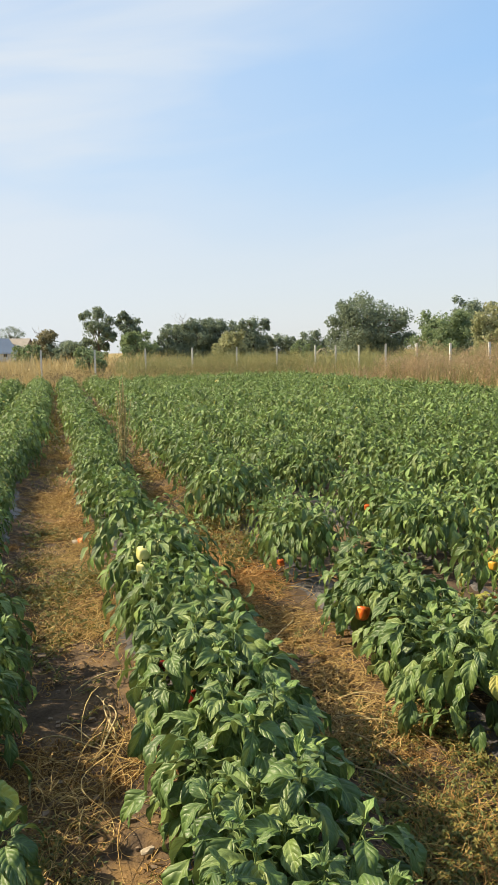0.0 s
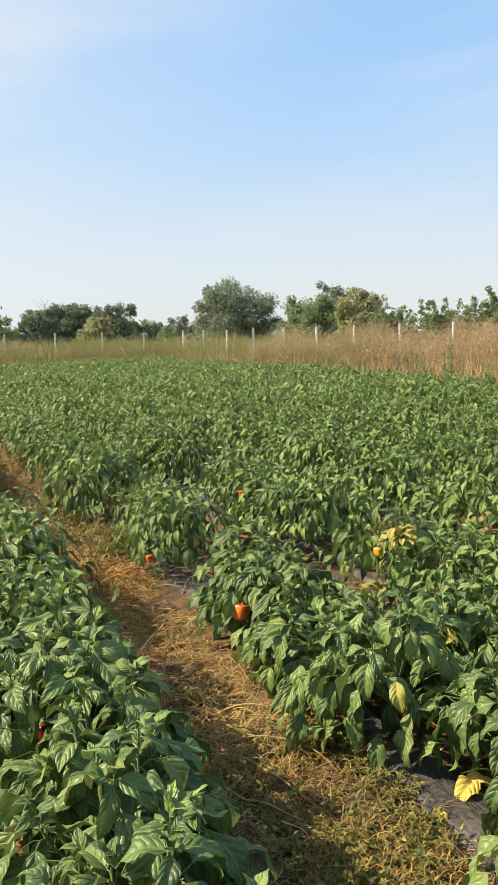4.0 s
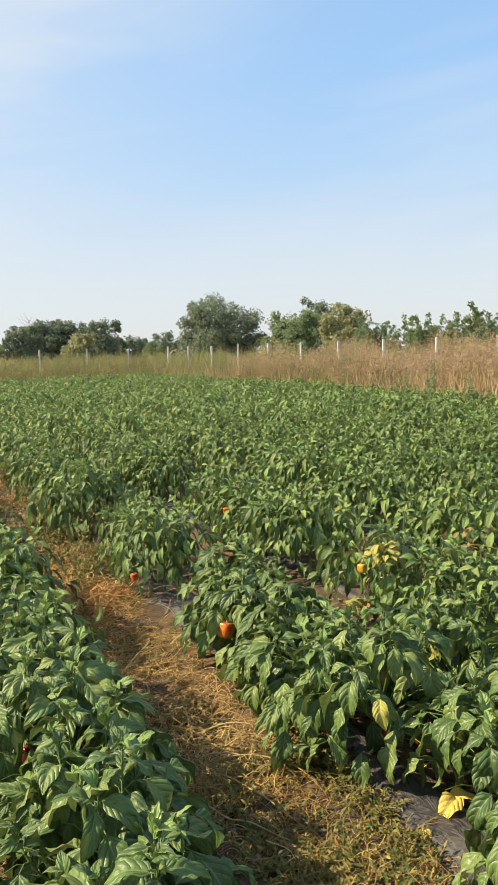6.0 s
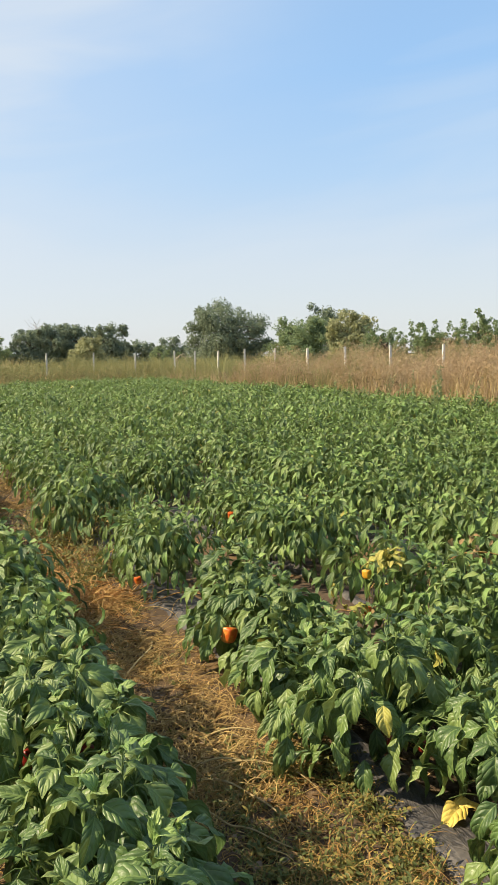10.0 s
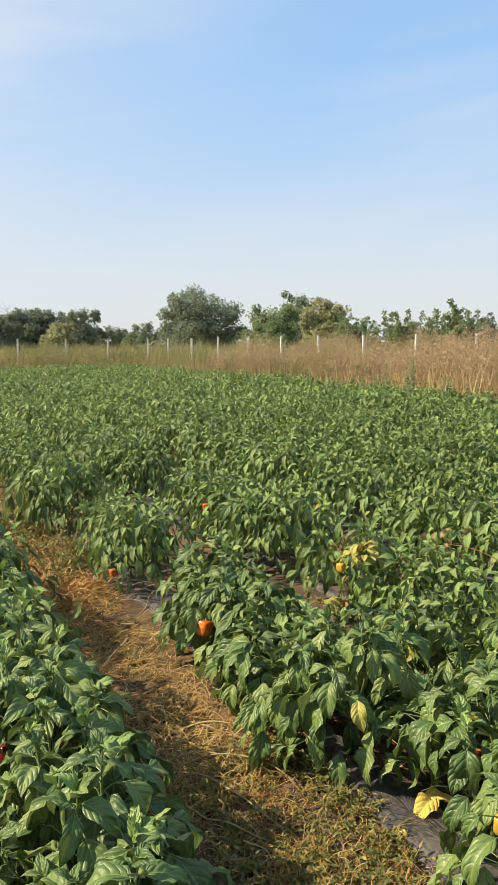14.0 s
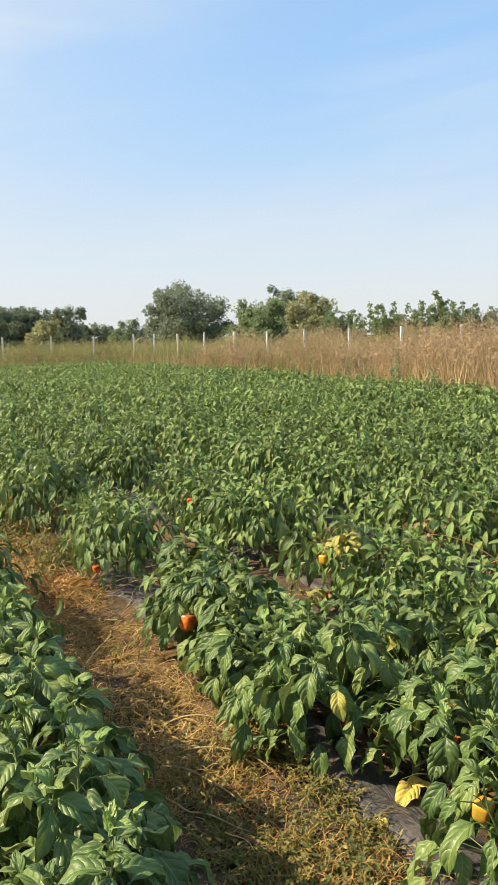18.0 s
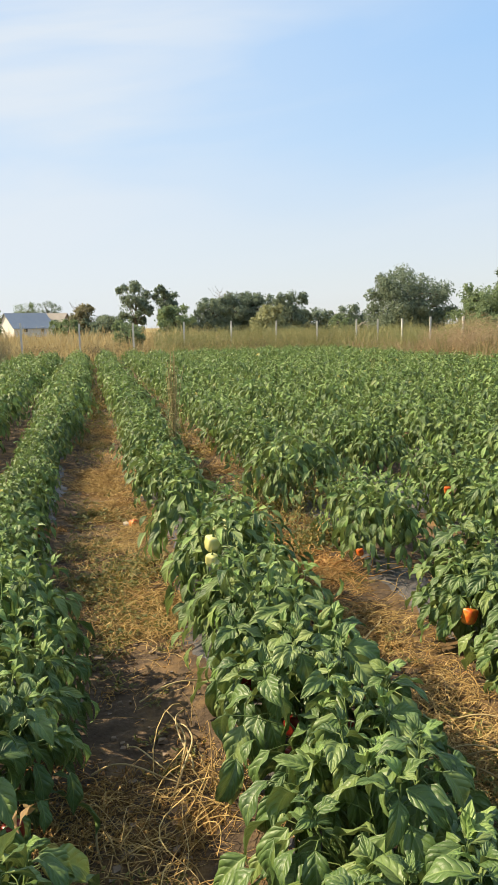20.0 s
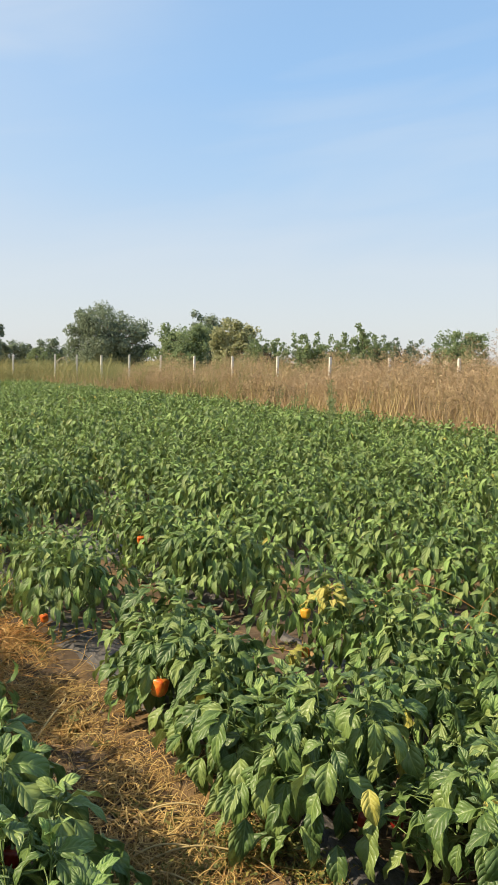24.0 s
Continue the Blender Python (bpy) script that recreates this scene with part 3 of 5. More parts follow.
def foliage_mesh(r, kinds, leaves, tall, spread, pale):
    shoots, pos, rot, size, young = pepper_habit(r, leaves, tall, spread, 0.92)
    v, q, uv, order = joined_leaves(kinds, pos, rot, size, r)
    # some grown leaves take the tip tone too, which brightens the middle rows
    tone = np.where(young | (r.random(len(pos)) < 0.16), 1, np.where(r.random(len(pos)) < pale, 2, 0))
    return shoots, mesh_np("foliage", v, q, uv, [LEAF, TIP_OR_BRIGHT_LEAF, PALE_LEAF], tone[order])


MODELS = []
for i in range(12):
    r = np.random.default_rng(100 + i)
    shoots, fol = foliage_mesh(r, MID_LEAVES, 290, r.uniform(0.52, 0.62), r.uniform(0.30, 0.35) if i < 6 else r.uniform(0.38, 0.44), 0.006)
    MODELS.append((stem_mesh([s for s in shoots if len(s[0]) == 5 or s[1][0] > 0.01], 3), fol))


def mid_plant(x, y, seed, scale, wide):
    r = np.random.default_rng(seed)
    stem, fol = MODELS[r.integers(0, 6) + (6 if wide else 0)]
    plant = new("pepper_plant")
    plant.matrix_basis = pose(x, y, float(gz(x, y)), 0, 0, r.uniform(0, 360)) @ Matrix.Diagonal((scale, scale, scale, 1))
    put("stem", stem, plant)
    put("foliage", fol, plant)
    return tagged(plant, "leafy green bell pepper plant with drooping leaves in dry soil", "pepper plant", "pepper plants in the rows")


def field_end(x):
    return 37.5 + 0.41 * x


def field_right(y):
    return float(np.interp(y, [-5, 11, 18, 25, 40], [9.5, 10.9, 11.9, 11.9, 9.9]))


# planted stretches of the rows beside the camera: row, from, to, spacing
STRETCHES = [(0, 0.55, 4.95, 0.35), (0, 6.6, 12.0, 0.34), (1, 2.28, 3.50, 0.31), (1, 4.70, 5.6, 0.40), (1, 8.1, 12.0, 0.34),
             (2, 0.55, 3.66, 0.34), (2, 4.64, 6.5, 0.33), (2, 7.75, 12.0, 0.34), (-1, 0.2, 0.75, 0.34), (-1, 2.45, 6.0, 0.33), (-1, 6.5, 12.0, 0.34)]
sites = []
for k, lo, hi, gap in STRETCHES:
    n = round((hi - lo) / gap) + 1
    for y in np.linspace(lo, hi, n):
        y = float(y + rng.uniform(-0.04, 0.04))
        x = float(row_x(k, y)) + rng.normal(0, 0.025)
        if k == 1 and y < 3.6:
            x += 0.07 if y < 3.2 else 0.05
        if k == -1:
            x += float(np.interp(y, [3.6, 4.4, 10.0, 11.0], [0.10, -0.10, -0.10, 0.0]))
        if k == 0:
            x += float(np.interp(y, [0.6, 1.2, 1.7, 2.4, 4.6, 5.2], [-0.02, 0.04, 0.10, 0.12, 0.10, 0.02]))
        sites.append((k, x, y))
# plants that stand between the first rows and close the canopy there
for x, y in ((2.00, 1.80), (1.83, 1.24), (1.90, 0.84), (2.33, 1.62), (2.38, 2.10), (2.30, 2.52)):
    sites.append((1.5, x, y))
# the three near x -1 are mostly out of view, added to shade the bush
sites += [(1, 1.68, 3.74), (1, 1.22, 6.75), (1, 1.32, 7.2), (-1.2, -0.43, 1.50), (-1, -0.96, 1.30), (-1, -0.94, 1.72), (-1, -1.02, 2.15), (-1, -0.64, 2.12)]
for k in range(-3, 11):
    y = -3.0 + rng.uniform(0, 0.3)
    while y < 46:
        y += rng.uniform(0.31, 0.40)
        x = float(row_x(k, y)) + rng.normal(0, 0.04)
        if -1 <= k <= 2 and 0.3 < y < 12.2:
            continue
        if y > field_end(x) or x > field_right(y) or rng.random() < 0.01:
            continue
        sites.append((k, x, y))
plants = []
far_pos, far_rot, far_size, far_tone = [], [], [], []
sites.sort(key=lambda s: math.hypot(s[1] - 1.0, s[2] - 0.5))
front = [s for s in sites if s[2] > 0.5]
close = set(front[:27] + [s for s in front[27:] if s[0] == 1 and s[2] < 3.9])
middle = set([s for s in front if s not in close and abs(s[1] - 1.5) < 0.35 * s[2] + 2.5][:230])
habits = [pepper_habit(np.random.default_rng(300 + i), 200, 0.58, 0.34 if i < 8 else 0.44) for i in range(16)]
for i, s in enumerate(sites):
    k, x, y = s
    if s in close:
        plants.append(near_plant(x, y, 1000 + i, rng.uniform(0.50, 0.59) + (0.12 if k == -1 and 2.2 < y < 3.7 else 0.07 if k == -1 and y > 2 else -0.09 if k == 1 and 2.4 < y < 3.15 else -0.05 if k == -1.2 else 0.0), ({0: 0.32, 1: 0.35, 2: 0.42, 1.5: 0.31, -1: 0.34, -1.2: 0.36}.get(k, 0.38) if not (k > 0.9 and 3.15 < y < 3.8) else 0.27) + rng.uniform(0, 0.03), int(rng.uniform(146, 162) if k == 0 else 112 if k == -1.2 else rng.uniform(182, 202)), pale=0.0 if k == 0 else 0.010, big=1.2 if k == 0 else 1.3 if k == -1.2 else 1.06))
    elif s in middle:
        plants.append(mid_plant(x, y, 1000 + i, rng.uniform(0.84, 1.18) * (0.78 if k == -1 and 3.6 < y < 10 else 0.88 if k == 0 and y > 6 else 1.02 if k == 1 and y < 6.6 else 1.0), k not in (0, -1) and not (k == 1 and y < 6.6)))
    else:
        _, pos, rot, size, young = habits[rng.integers(0, 8) + (8 if k != 0 else 0)]
        a, sc = rng.uniform(0, 6.28), rng.uniform(0.86, 1.25)
        if k == 0 and y < 0.5:
            x, sc = x + 0.14, 0.75
        keep = rng.random(len(pos)) < (1.0 if y < 20 else 0.85)
        turn = np.array([[math.cos(a), -math.sin(a), 0], [math.sin(a), math.cos(a), 0], [0, 0, 1]])
        far_pos.append(pos[keep] @ turn.T * sc + [x, y, float(gz(x, y))])
        far_rot.append(turn @ rot[keep])
        far_size.append(size[keep] * sc * (0.88 if y < 20 else 0.95))
        # about a third of the grown leaves get the tip tone, lightening distant rows
        far_tone.append(np.where(young[keep] | (rng.random(keep.sum()) < 0.34), 1, np.where(rng.random(keep.sum()) < 0.012, 2, 0)))
v, q, uv, order = joined_leaves(FAR_LEAVES, np.concatenate(far_pos), np.concatenate(far_rot), np.concatenate(far_size), rng)
far_field = put("pepper_crop", mesh_np("pepper_crop", v, q, uv, [LEAF, TIP_OR_BRIGHT_LEAF, PALE_LEAF], np.concatenate(far_tone)[order]))
tagged(far_field, "dense green bell pepper crop filling the field", "pepper crop", kind="stuff")


def plant_near(x, y):
    return min(plants, key=lambda p: math.hypot(p.location.x - x, p.location.y - y))


for kind, x, y, z, sc, free in FRUIT_PLACES:
    add_fruit(plant_near(x, y), kind, (x, y, z), (rng.uniform(-0.22, 0.22) + (0.2 if kind == "orange" and sc > 0.9 else 0.0), rng.uniform(-0.22, 0.22) + (0.35 if kind == "orange" and sc > 0.9 else 0.0), rng.uniform(0, 6)), sc, 0.07 if kind == "cream" else 0.08 if kind == "orange" and free and sc > 0.7 else 0.05 if free and kind != "red" else 0.0)


def extra_leaf(kind, x, y, z, heading, down, size, roll=0.0, shape=1):
    """A single leaf that stands out, as a part of the plant beside it."""
    plant = plant_near(x, y)
    x, y, z = Vector((x, y, z)) + (EYE_SIDE - Vector((x, y, z))).normalized() * (0.12 if kind == "cream" else 0.07)
    R = leaf_frame(np.array([heading]), np.array([down]), np.array([roll]))[0]
    m = plant.matrix_basis.inverted() @ Matrix.Translation((x, y, z)) @ Matrix(R.tolist()).to_4x4() @ Matrix.Diagonal((size, size, size, 1))
    put("leaf", NEAR_LEAF_MESHES[kind][shape], plant, m, {"pale": "yellowed pepper leaf", "cream": "bleached cream-coloured leaf", "gold": "bright yellow fallen leaf", "dry": "dried rust-brown leaf"}.get(kind, ""))


extra_leaf("cream", 0.389, 4.40, 0.50, -2.0, 0.75, 0.18, 0.3, 4)
extra_leaf("cream", 0.36, 4.36, 0.46, -1.2, 0.6, 0.11, -0.2, 1)
extra_leaf("cream", 0.30, 3.84, 0.42, -1.6, 0.9, 0.12, 0.2, 1)
extra_leaf("pale", 1.59, 1.94, 0.43, -2.0, 1.0, 0.11, 0.2, 1)
extra_leaf("gold", 1.88, 1.90, 0.03, -2.6, 0.05, 0.15, -0.2, 4)
extra_leaf("gold", 1.85, 1.92, 0.03, -0.5, 0.05, 0.13, 0.1, 0)
extra_leaf("gold", 1.66, 1.80, 0.02, -1.2, 0.3, 0.07, 0.3, 2)
for i in range(34):
    a, ring = rng.uniform(0, 6.28), rng.uniform(0.2, 1.0)
    extra_leaf("pale", 2.43 + 0.10 * ring * math.cos(a), 3.44 + 0.08 * ring * math.sin(a), 0.45 + 0.09 * (1 - ring) + rng.uniform(0, 0.04), a + rng.normal(0, 0.5), rng.uniform(-0.3, 0.9), rng.uniform(0.055, 0.10), 0, i % 6)
for i in range(9):
    a = rng.uniform(0, 6.28)
    extra_leaf("pale", 2.12 + 0.12 * math.cos(a), 3.42 + 0.06 * math.sin(a), 0.20 + rng.uniform(0, 0.10), a, rng.uniform(0.2, 0.9), rng.uniform(0.06, 0.10), 0, i % 6)
for x, y, z, n in ((3.0, 3.42, 0.54, 9), (2.93, 3.30, 0.48, 5), (2.33, 3.42, 0.20, 5), (1.45, 2.36, 0.0, 5), (0.52, 9.0, 0.42, 8), (0.28, 12.0, 0.45, 10), (2.6, 7.9, 0.42, 5), (-0.36, 1.72, 0.44, 4)):
    for i in range(n):
        a = rng.uniform(0, 6.28)
        extra_leaf("dry", x + rng.normal(0, 0.05), y + rng.normal(0, 0.05), z + rng.uniform(-0.04, 0.05), a, rng.uniform(-0.2, 1.2), rng.uniform(0.04, 0.075), rng.normal(0, 0.8), i % 6)


# ---- mulch film under the rows ----
def mulch_film(k):
    ys = np.concatenate([np.arange(-6.5, 10, 0.09), np.arange(10, 36, 0.5)])
    ys = ys[ys < field_end(row_x(k, 30)) - 1]
    a = np.linspace(-1, 1, 11)
    Y, A = np.meshgrid(ys, a, indexing="ij")
    half = 0.17 + 0.05 * np.sin(ys * 1.9 + k) + 0.035 * np.sin(ys * 5.3 + 2 * k) + (0.07 * np.clip(1 - np.abs(ys - 1.7) / 0.5, 0, 1) - 0.09 * np.clip(2.2 - 2 * np.abs(ys - 3.0), 0, 1)) * (k == 1) + (0.14 * np.clip(1.6 - np.abs(ys - 7.1) / 0.4, 0, 1) - 0.13 * np.clip(1.8 - np.abs(ys - 4.25) / 0.4, 0, 1)) * (k == 2)
    X = row_x(k, Y) + A * half[:, None] + (0.03 + 0.08 * np.clip(1 - np.abs(Y - 3.0) / 0.8, 0, 1)) * (k == 1)
    wrinkle = 0.007 * np.sin(13 * Y + 4 * A + k) * np.sin(7 * A + 3 * Y) + 0.006 * np.sin(31 * Y + 9 * A * np.sin(Y))
    Z = gz(X, Y) + 0.020 + wrinkle - 0.032 * np.abs(A) ** 4
    me = mesh_np("mulch_film", np.stack([X, Y, Z], -1).reshape(-1, 3), grid_quads(len(ys), 11), mats=[FILM])
    tagged(put("mulch_film", me), "dusty black plastic mulch film wrinkled along the bed", "mulch film", "film strips under the rows")


for k in range(-1, 6):
    mulch_film(k)


# ---- dry and green growth ----
def blades(n, base, tall, lean, width, r, bend=0.6, steps=4):
    """Ribbons that rise from base and bow over: corners and faces."""
    az = r.uniform(0, 2 * math.pi, n)
    t = np.linspace(0, 1, steps)
    h, l = tall[:, None], lean[:, None]
    out = l * (t ** (1 + bend))
    up = h * (t - 0.35 * np.minimum(l / np.maximum(h, 1e-3), 1.6) * t ** 2.2)
    wig = (0.05 * h + 0.16 * l) * np.sin(t * r.uniform(3, 7, n)[:, None] + r.uniform(0, 6, n)[:, None])
    cx = base[:, 0:1] + out * np.cos(az)[:, None] - wig * np.sin(az)[:, None]
    cy = base[:, 1:2] + out * np.sin(az)[:, None] + wig * np.cos(az)[:, None]
    cz = base[:, 2:3] + up
    w = width[:, None] * (1 - 0.8 * t ** 1.5) / 2
    face = az + r.normal(math.pi / 2, 0.7, n)
    dx, dy = np.cos(face)[:, None] * w, np.sin(face)[:, None] * w
    L = np.stack([cx - dx, cy - dy, cz], -1)
    R = np.stack([cx + dx, cy + dy, cz], -1)
    v = np.stack([L, R], 2).reshape(-1, 3)
    q = (grid_quads(steps, 2)[None] + (np.arange(n) * steps * 2)[:, None, None]).reshape(-1, 4)
    return v, q


def on_ground(x, y, lift=0.0):
    return np.stack([x, y, gz(x, y) + lift], -1)


BARE = ((-0.06, 3.05, 0.36), (-0.16, 3.7, 0.22), (-0.3, 5.2, 0.2), (1.02, 1.95, 0.24), (0.98, 1.5, 0.25), (1.10, 3.25, 0.16), (-0.06, 2.85, 0.22), (1.18, 2.15, 0.10), (0.10, 1.70, 0.2))


def off_bare(x, y, r):
    """Keeps litter off the patches of bare soil."""
    keep = np.ones(len(x), bool)
    for bx, by, br in BARE:
        keep &= (np.hypot(x - bx, (y - by) * 0.8) > br * r.uniform(0.6, 1.3, len(x))) | (r.random(len(x)) < 0.12)
    return keep


def straw_on_path(k, y0, y1, n, name, mat, label, seed, side=0.0, wide=0.2, flat=0.6, size=0.16, cover=0.0):
    """Dead stems lying in patches between row k-1 and row k."""
    r = np.random.default_rng(seed)
    y = y0 + (y1 - y0) * r.random(n) ** 1.25
    patch = np.sin(y * 3.3 + seed) + np.sin(y * 1.37 + 2 * seed) + 0.55 * r.normal(0, 1, n)
    y = y[patch > cover]
    x = row_x(k - 0.5, y) + side + r.normal(0, wide, len(y))
    keep = off_bare(x, y, r)
    x, y = x[keep], y[keep]
    tall = r.uniform(0.015, 0.05, len(y)) + flat * r.uniform(0, 0.08, len(y))
    lean = r.uniform(0.5, 1.3, len(y)) * size
    v, q = blades(len(y), on_ground(x, y, 0.004), tall, lean, r.uniform(0.002, 0.006, len(y)), r, 0.1, 5)
    tagged(put(name, mesh_np(name, v, q, mats=[mat])), label, "dead weeds", kind="stuff")


straw_on_path(0, 0.8, 16, 2800, "straw_litter", STRAW, "dead yellow weed stems flattened on the path", 1, side=0.05, wide=0.17, cover=-0.7)
straw_on_path(1, 0.9, 2.4, 700, "straw_litter", HUSK, "scattered dead stems among low weeds", 9, side=0.1)
straw_on_path(1, 2.2, 16, 2600, "straw_litter", STRAW, "dead yellow weed stems flattened on the path", 2, side=0.05)
straw_on_path(1, 2.3, 4.7, 500, "straw_litter", STRAW, "golden dead stems thick in the sunny half of the path", 8, side=0.20, wide=0.12)
straw_on_path(0, 2.5, 12, 2000, "straw_litter", STRAW, "golden dead stems thick in the sunny half of the path", 7, side=0.18, wide=0.10)
straw_on_path(1, 2.2, 7.0, 1600, "rusty_litter", RUST_STRAW, "rust-coloured dried weeds tangled on the path", 3, side=0.02, size=0.2)
straw_on_path(0, 2.0, 14, 1300, "rusty_litter", RUST_STRAW, "rust-coloured dried weeds tangled on the path", 4)
straw_on_path(2, 1.0, 9, 1500, "straw_litter", STRAW, "thin dead stems between the rows", 5)
straw_on_path(-1, 2.0, 14, 1200, "straw_litter", STRAW, "thin dead stems between the rows", 6)


def curled_stems(x, y, length, width, r, lift=0.03, steps=9, wild=2.2):
    """Three-sided dead stems that wind over the ground: corners and faces."""
    n = len(x)
    t = np.linspace(0, 1, steps)
    head = r.uniform(0, 6.28, n)[:, None] + wild * r.normal(0, 0.7, n)[:, None] * t + 0.7 * np.sin(t * r.uniform(3, 9, n)[:, None] + r.uniform(0, 6, n)[:, None])
    step = (length / (steps - 1))[:, None]
    cx = x[:, None] + np.cumsum(np.cos(head), 1) * step
    cy = y[:, None] + np.cumsum(np.sin(head), 1) * step
    rise = lift * np.minimum(r.gamma(1.3, 0.8, n), 2.2)[:, None] * np.abs(np.sin(t * r.uniform(2, 6, n)[:, None] + r.uniform(0, 3, n)[:, None]))
    cz = gz(cx, cy) + 0.005 + rise
    w = (width[:, None] * (1 - 0.55 * t)) / 2
    rings = []
    for a in (0.5, 2.6, 4.7):
        rings.append(np.stack([cx - np.sin(head) * w * math.cos(a), cy + np.cos(head) * w * math.cos(a), cz + w * math.sin(a)], -1))
    v = np.stack(rings, 2).reshape(-1, 3)
    q = (grid_quads(steps, 3, True)[None] + (np.arange(n) * steps * 3)[:, None, None]).reshape(-1, 4)
    return v, q


def tangle(k, y0, y1, heaps, per, name, mat, label, seed, side=0.0, wide=0.16, length=0.16, thick=0.0045, lift=0.03):
    """Heaps of winding dead stems along the path between row k-1 and row k."""
    r = np.random.default_rng(seed)
    hy = y0 + (y1 - y0) * r.random(heaps) ** 1.2
    hx = row_x(k - 0.5, hy) + side + r.normal(0, wide, heaps)
    weight = r.gamma(1.2, 1.0, heaps)
    which = r.choice(heaps, heaps * per, p=weight / weight.sum())
    n = len(which)
    spread = r.uniform(0.03, 0.12, heaps)[which]
    x, y = hx[which] + r.normal(0, 1, n) * spread, hy[which] + r.normal(0, 1, n) * spread * 1.3
    keep = off_bare(x, y, r)
    x, y = x[keep], y[keep]
    v, q = curled_stems(x, y, length * r.uniform(0.4, 1.6, len(x)), thick * r.uniform(0.5, 1.5, len(x)), r, lift)
    tagged(put(name, mesh_np(name, v, q, mats=[mat])), label, "dead weeds", kind="stuff")


WOUND = "winding dead weed stems heaped on the path, straw and gold"
BROKEN = "brown crumbs of dead weed covering the soil"
tangle(1, 2.2, 4.9, 34, 46, "tangled_stems", STRAW, WOUND, 141, side=0.12, wide=0.13)
tangle(1, 4.8, 12, 40, 40, "tangled_stems", STRAW, WOUND, 142, side=0.03)
tangle(1, 1.0, 2.4, 16, 30, "tangled_stems", HUSK, WOUND, 143, side=0.16, length=0.13, thick=0.0032)
tangle(0, 1.0, 2.6, 16, 55, "tangled_stems", STRAW, WOUND, 144, side=0.05, length=0.13, thick=0.0036)
tangle(0, 3.9, 9.0, 52, 55, "tangled_stems", STRAW, WOUND, 145, side=0.10, wide=0.15)
tangle(0, 8.0, 20, 40, 45, "tangled_stems", STRAW, WOUND, 146, length=0.2)
tangle(1, 3.9, 5.1, 7, 60, "tangled_stems", RUST_STRAW, "rust-orange dead stems curled on the path", 147, side=0.02, wide=0.09, length=0.26, thick=0.006, lift=0.04)
tangle(1, 1.0, 6.5, 60, 60, "weed_crumbs", HUSK, BROKEN, 148, side=0.06, wide=0.2, length=0.05, thick=0.005, lift=0.012)
tangle(0, 1.0, 9.0, 90, 60, "weed_crumbs", HUSK, BROKEN, 149, side=0.03, wide=0.22, length=0.05, thick=0.005, lift=0.012)


def dead_clump(x, y, n, tall, spread, seed, mat, label):
    """An upright tangle of dead stems."""
    r = np.random.default_rng(seed)
    bx, by = x + r.normal(0, spread * 0.4, n), y + r.normal(0, spread * 0.4, n)
    v, q = curled_stems(bx, by, r.uniform(0.6, 1.6, n) * (spread + tall), (2.0 if mat is RUST_STRAW else 1.0) * r.uniform(0.003, 0.006, n), r, 0.32 * tall, 14, 3.0)
    tagged(put("dead_weed", mesh_np("dead_weed", v, q, mats=[mat])), label, "dead weed", kind="stuff")


for i, (x, y, n, tall, spread, mat) in enumerate((
        (0.93, 4.95, 26, 0.30, 0.16, RUST_STRAW), (1.04, 4.50, 50, 0.18, 0.30, STRAW), (1.0, 4.70, 14, 0.24, 0.22, RUST_STRAW), (1.10, 3.85, 70, 0.10, 0.24, STRAW),
        (1.12, 2.95, 60, 0.09, 0.25, STRAW), (0.14, 2.35, 40, 0.30, 0.18, STRAW), (-0.02, 2.05, 45, 0.13, 0.26, STRAW),
        (-0.25, 6.6, 80, 0.12, 0.25, STRAW), (-0.15, 4.6, 60, 0.10, 0.22, STRAW), (0.62, 8.6, 90, 0.14, 0.3, STRAW),
        (3.02, 3.45, 16, 0.60, 0.22, RUST_STRAW), (1.28, 2.5, 50, 0.10, 0.26, STRAW))):
    dead_clump(x, y, n, tall, spread, 40 + i, mat, "tangled dry dead weed, straw and rust coloured, on the path")


def long_stem(points, w):
    v, q = tube(points, np.linspace(w, w * 0.5, len(points)), 5)
    tagged(put("dry_stalk", mesh_np("dry_stalk", v, q, mats=[GOLD_GRASS])), "long pale dry stalk lying on the path", "dry stalk", "long dry stalks on the paths")


for i, (x, y, a, n) in enumerate(((1.08, 2.52, -0.72, 0.55), (1.04, 2.42, -0.85, 0.5), (1.00, 2.30, -0.95, 0.5), (1.02, 2.58, -0.6, 0.45), (1.2, 2.75, -0.5, 0.3), (-0.15, 2.15, 2.2, 0.35),
                                  (0.05, 2.45, 1.5, 0.4), (0.03, 2.50, 1.52, 0.62), (0.06, 2.55, 1.45, 0.5), (-0.16, 2.85, -1.1, 0.45), (-0.24, 2.55, -0.2, 0.3), (-0.05, 3.2, 0.3, 0.3), (1.0, 3.6, 0.9, 0.35))):
    t = np.linspace(0, 1, 16)
    px, py = x + n * t * math.cos(a) + 0.05 * np.sin(4 * t + i), y + n * t * math.sin(a) + 0.06 * np.sin(3 * t + 2 * i)
    long_stem(np.stack([px, py, gz(px, py) + 0.012 + 0.05 * np.sin(math.pi * t) + 0.012 * np.sin(9 * t + i)], -1), 0.0046)


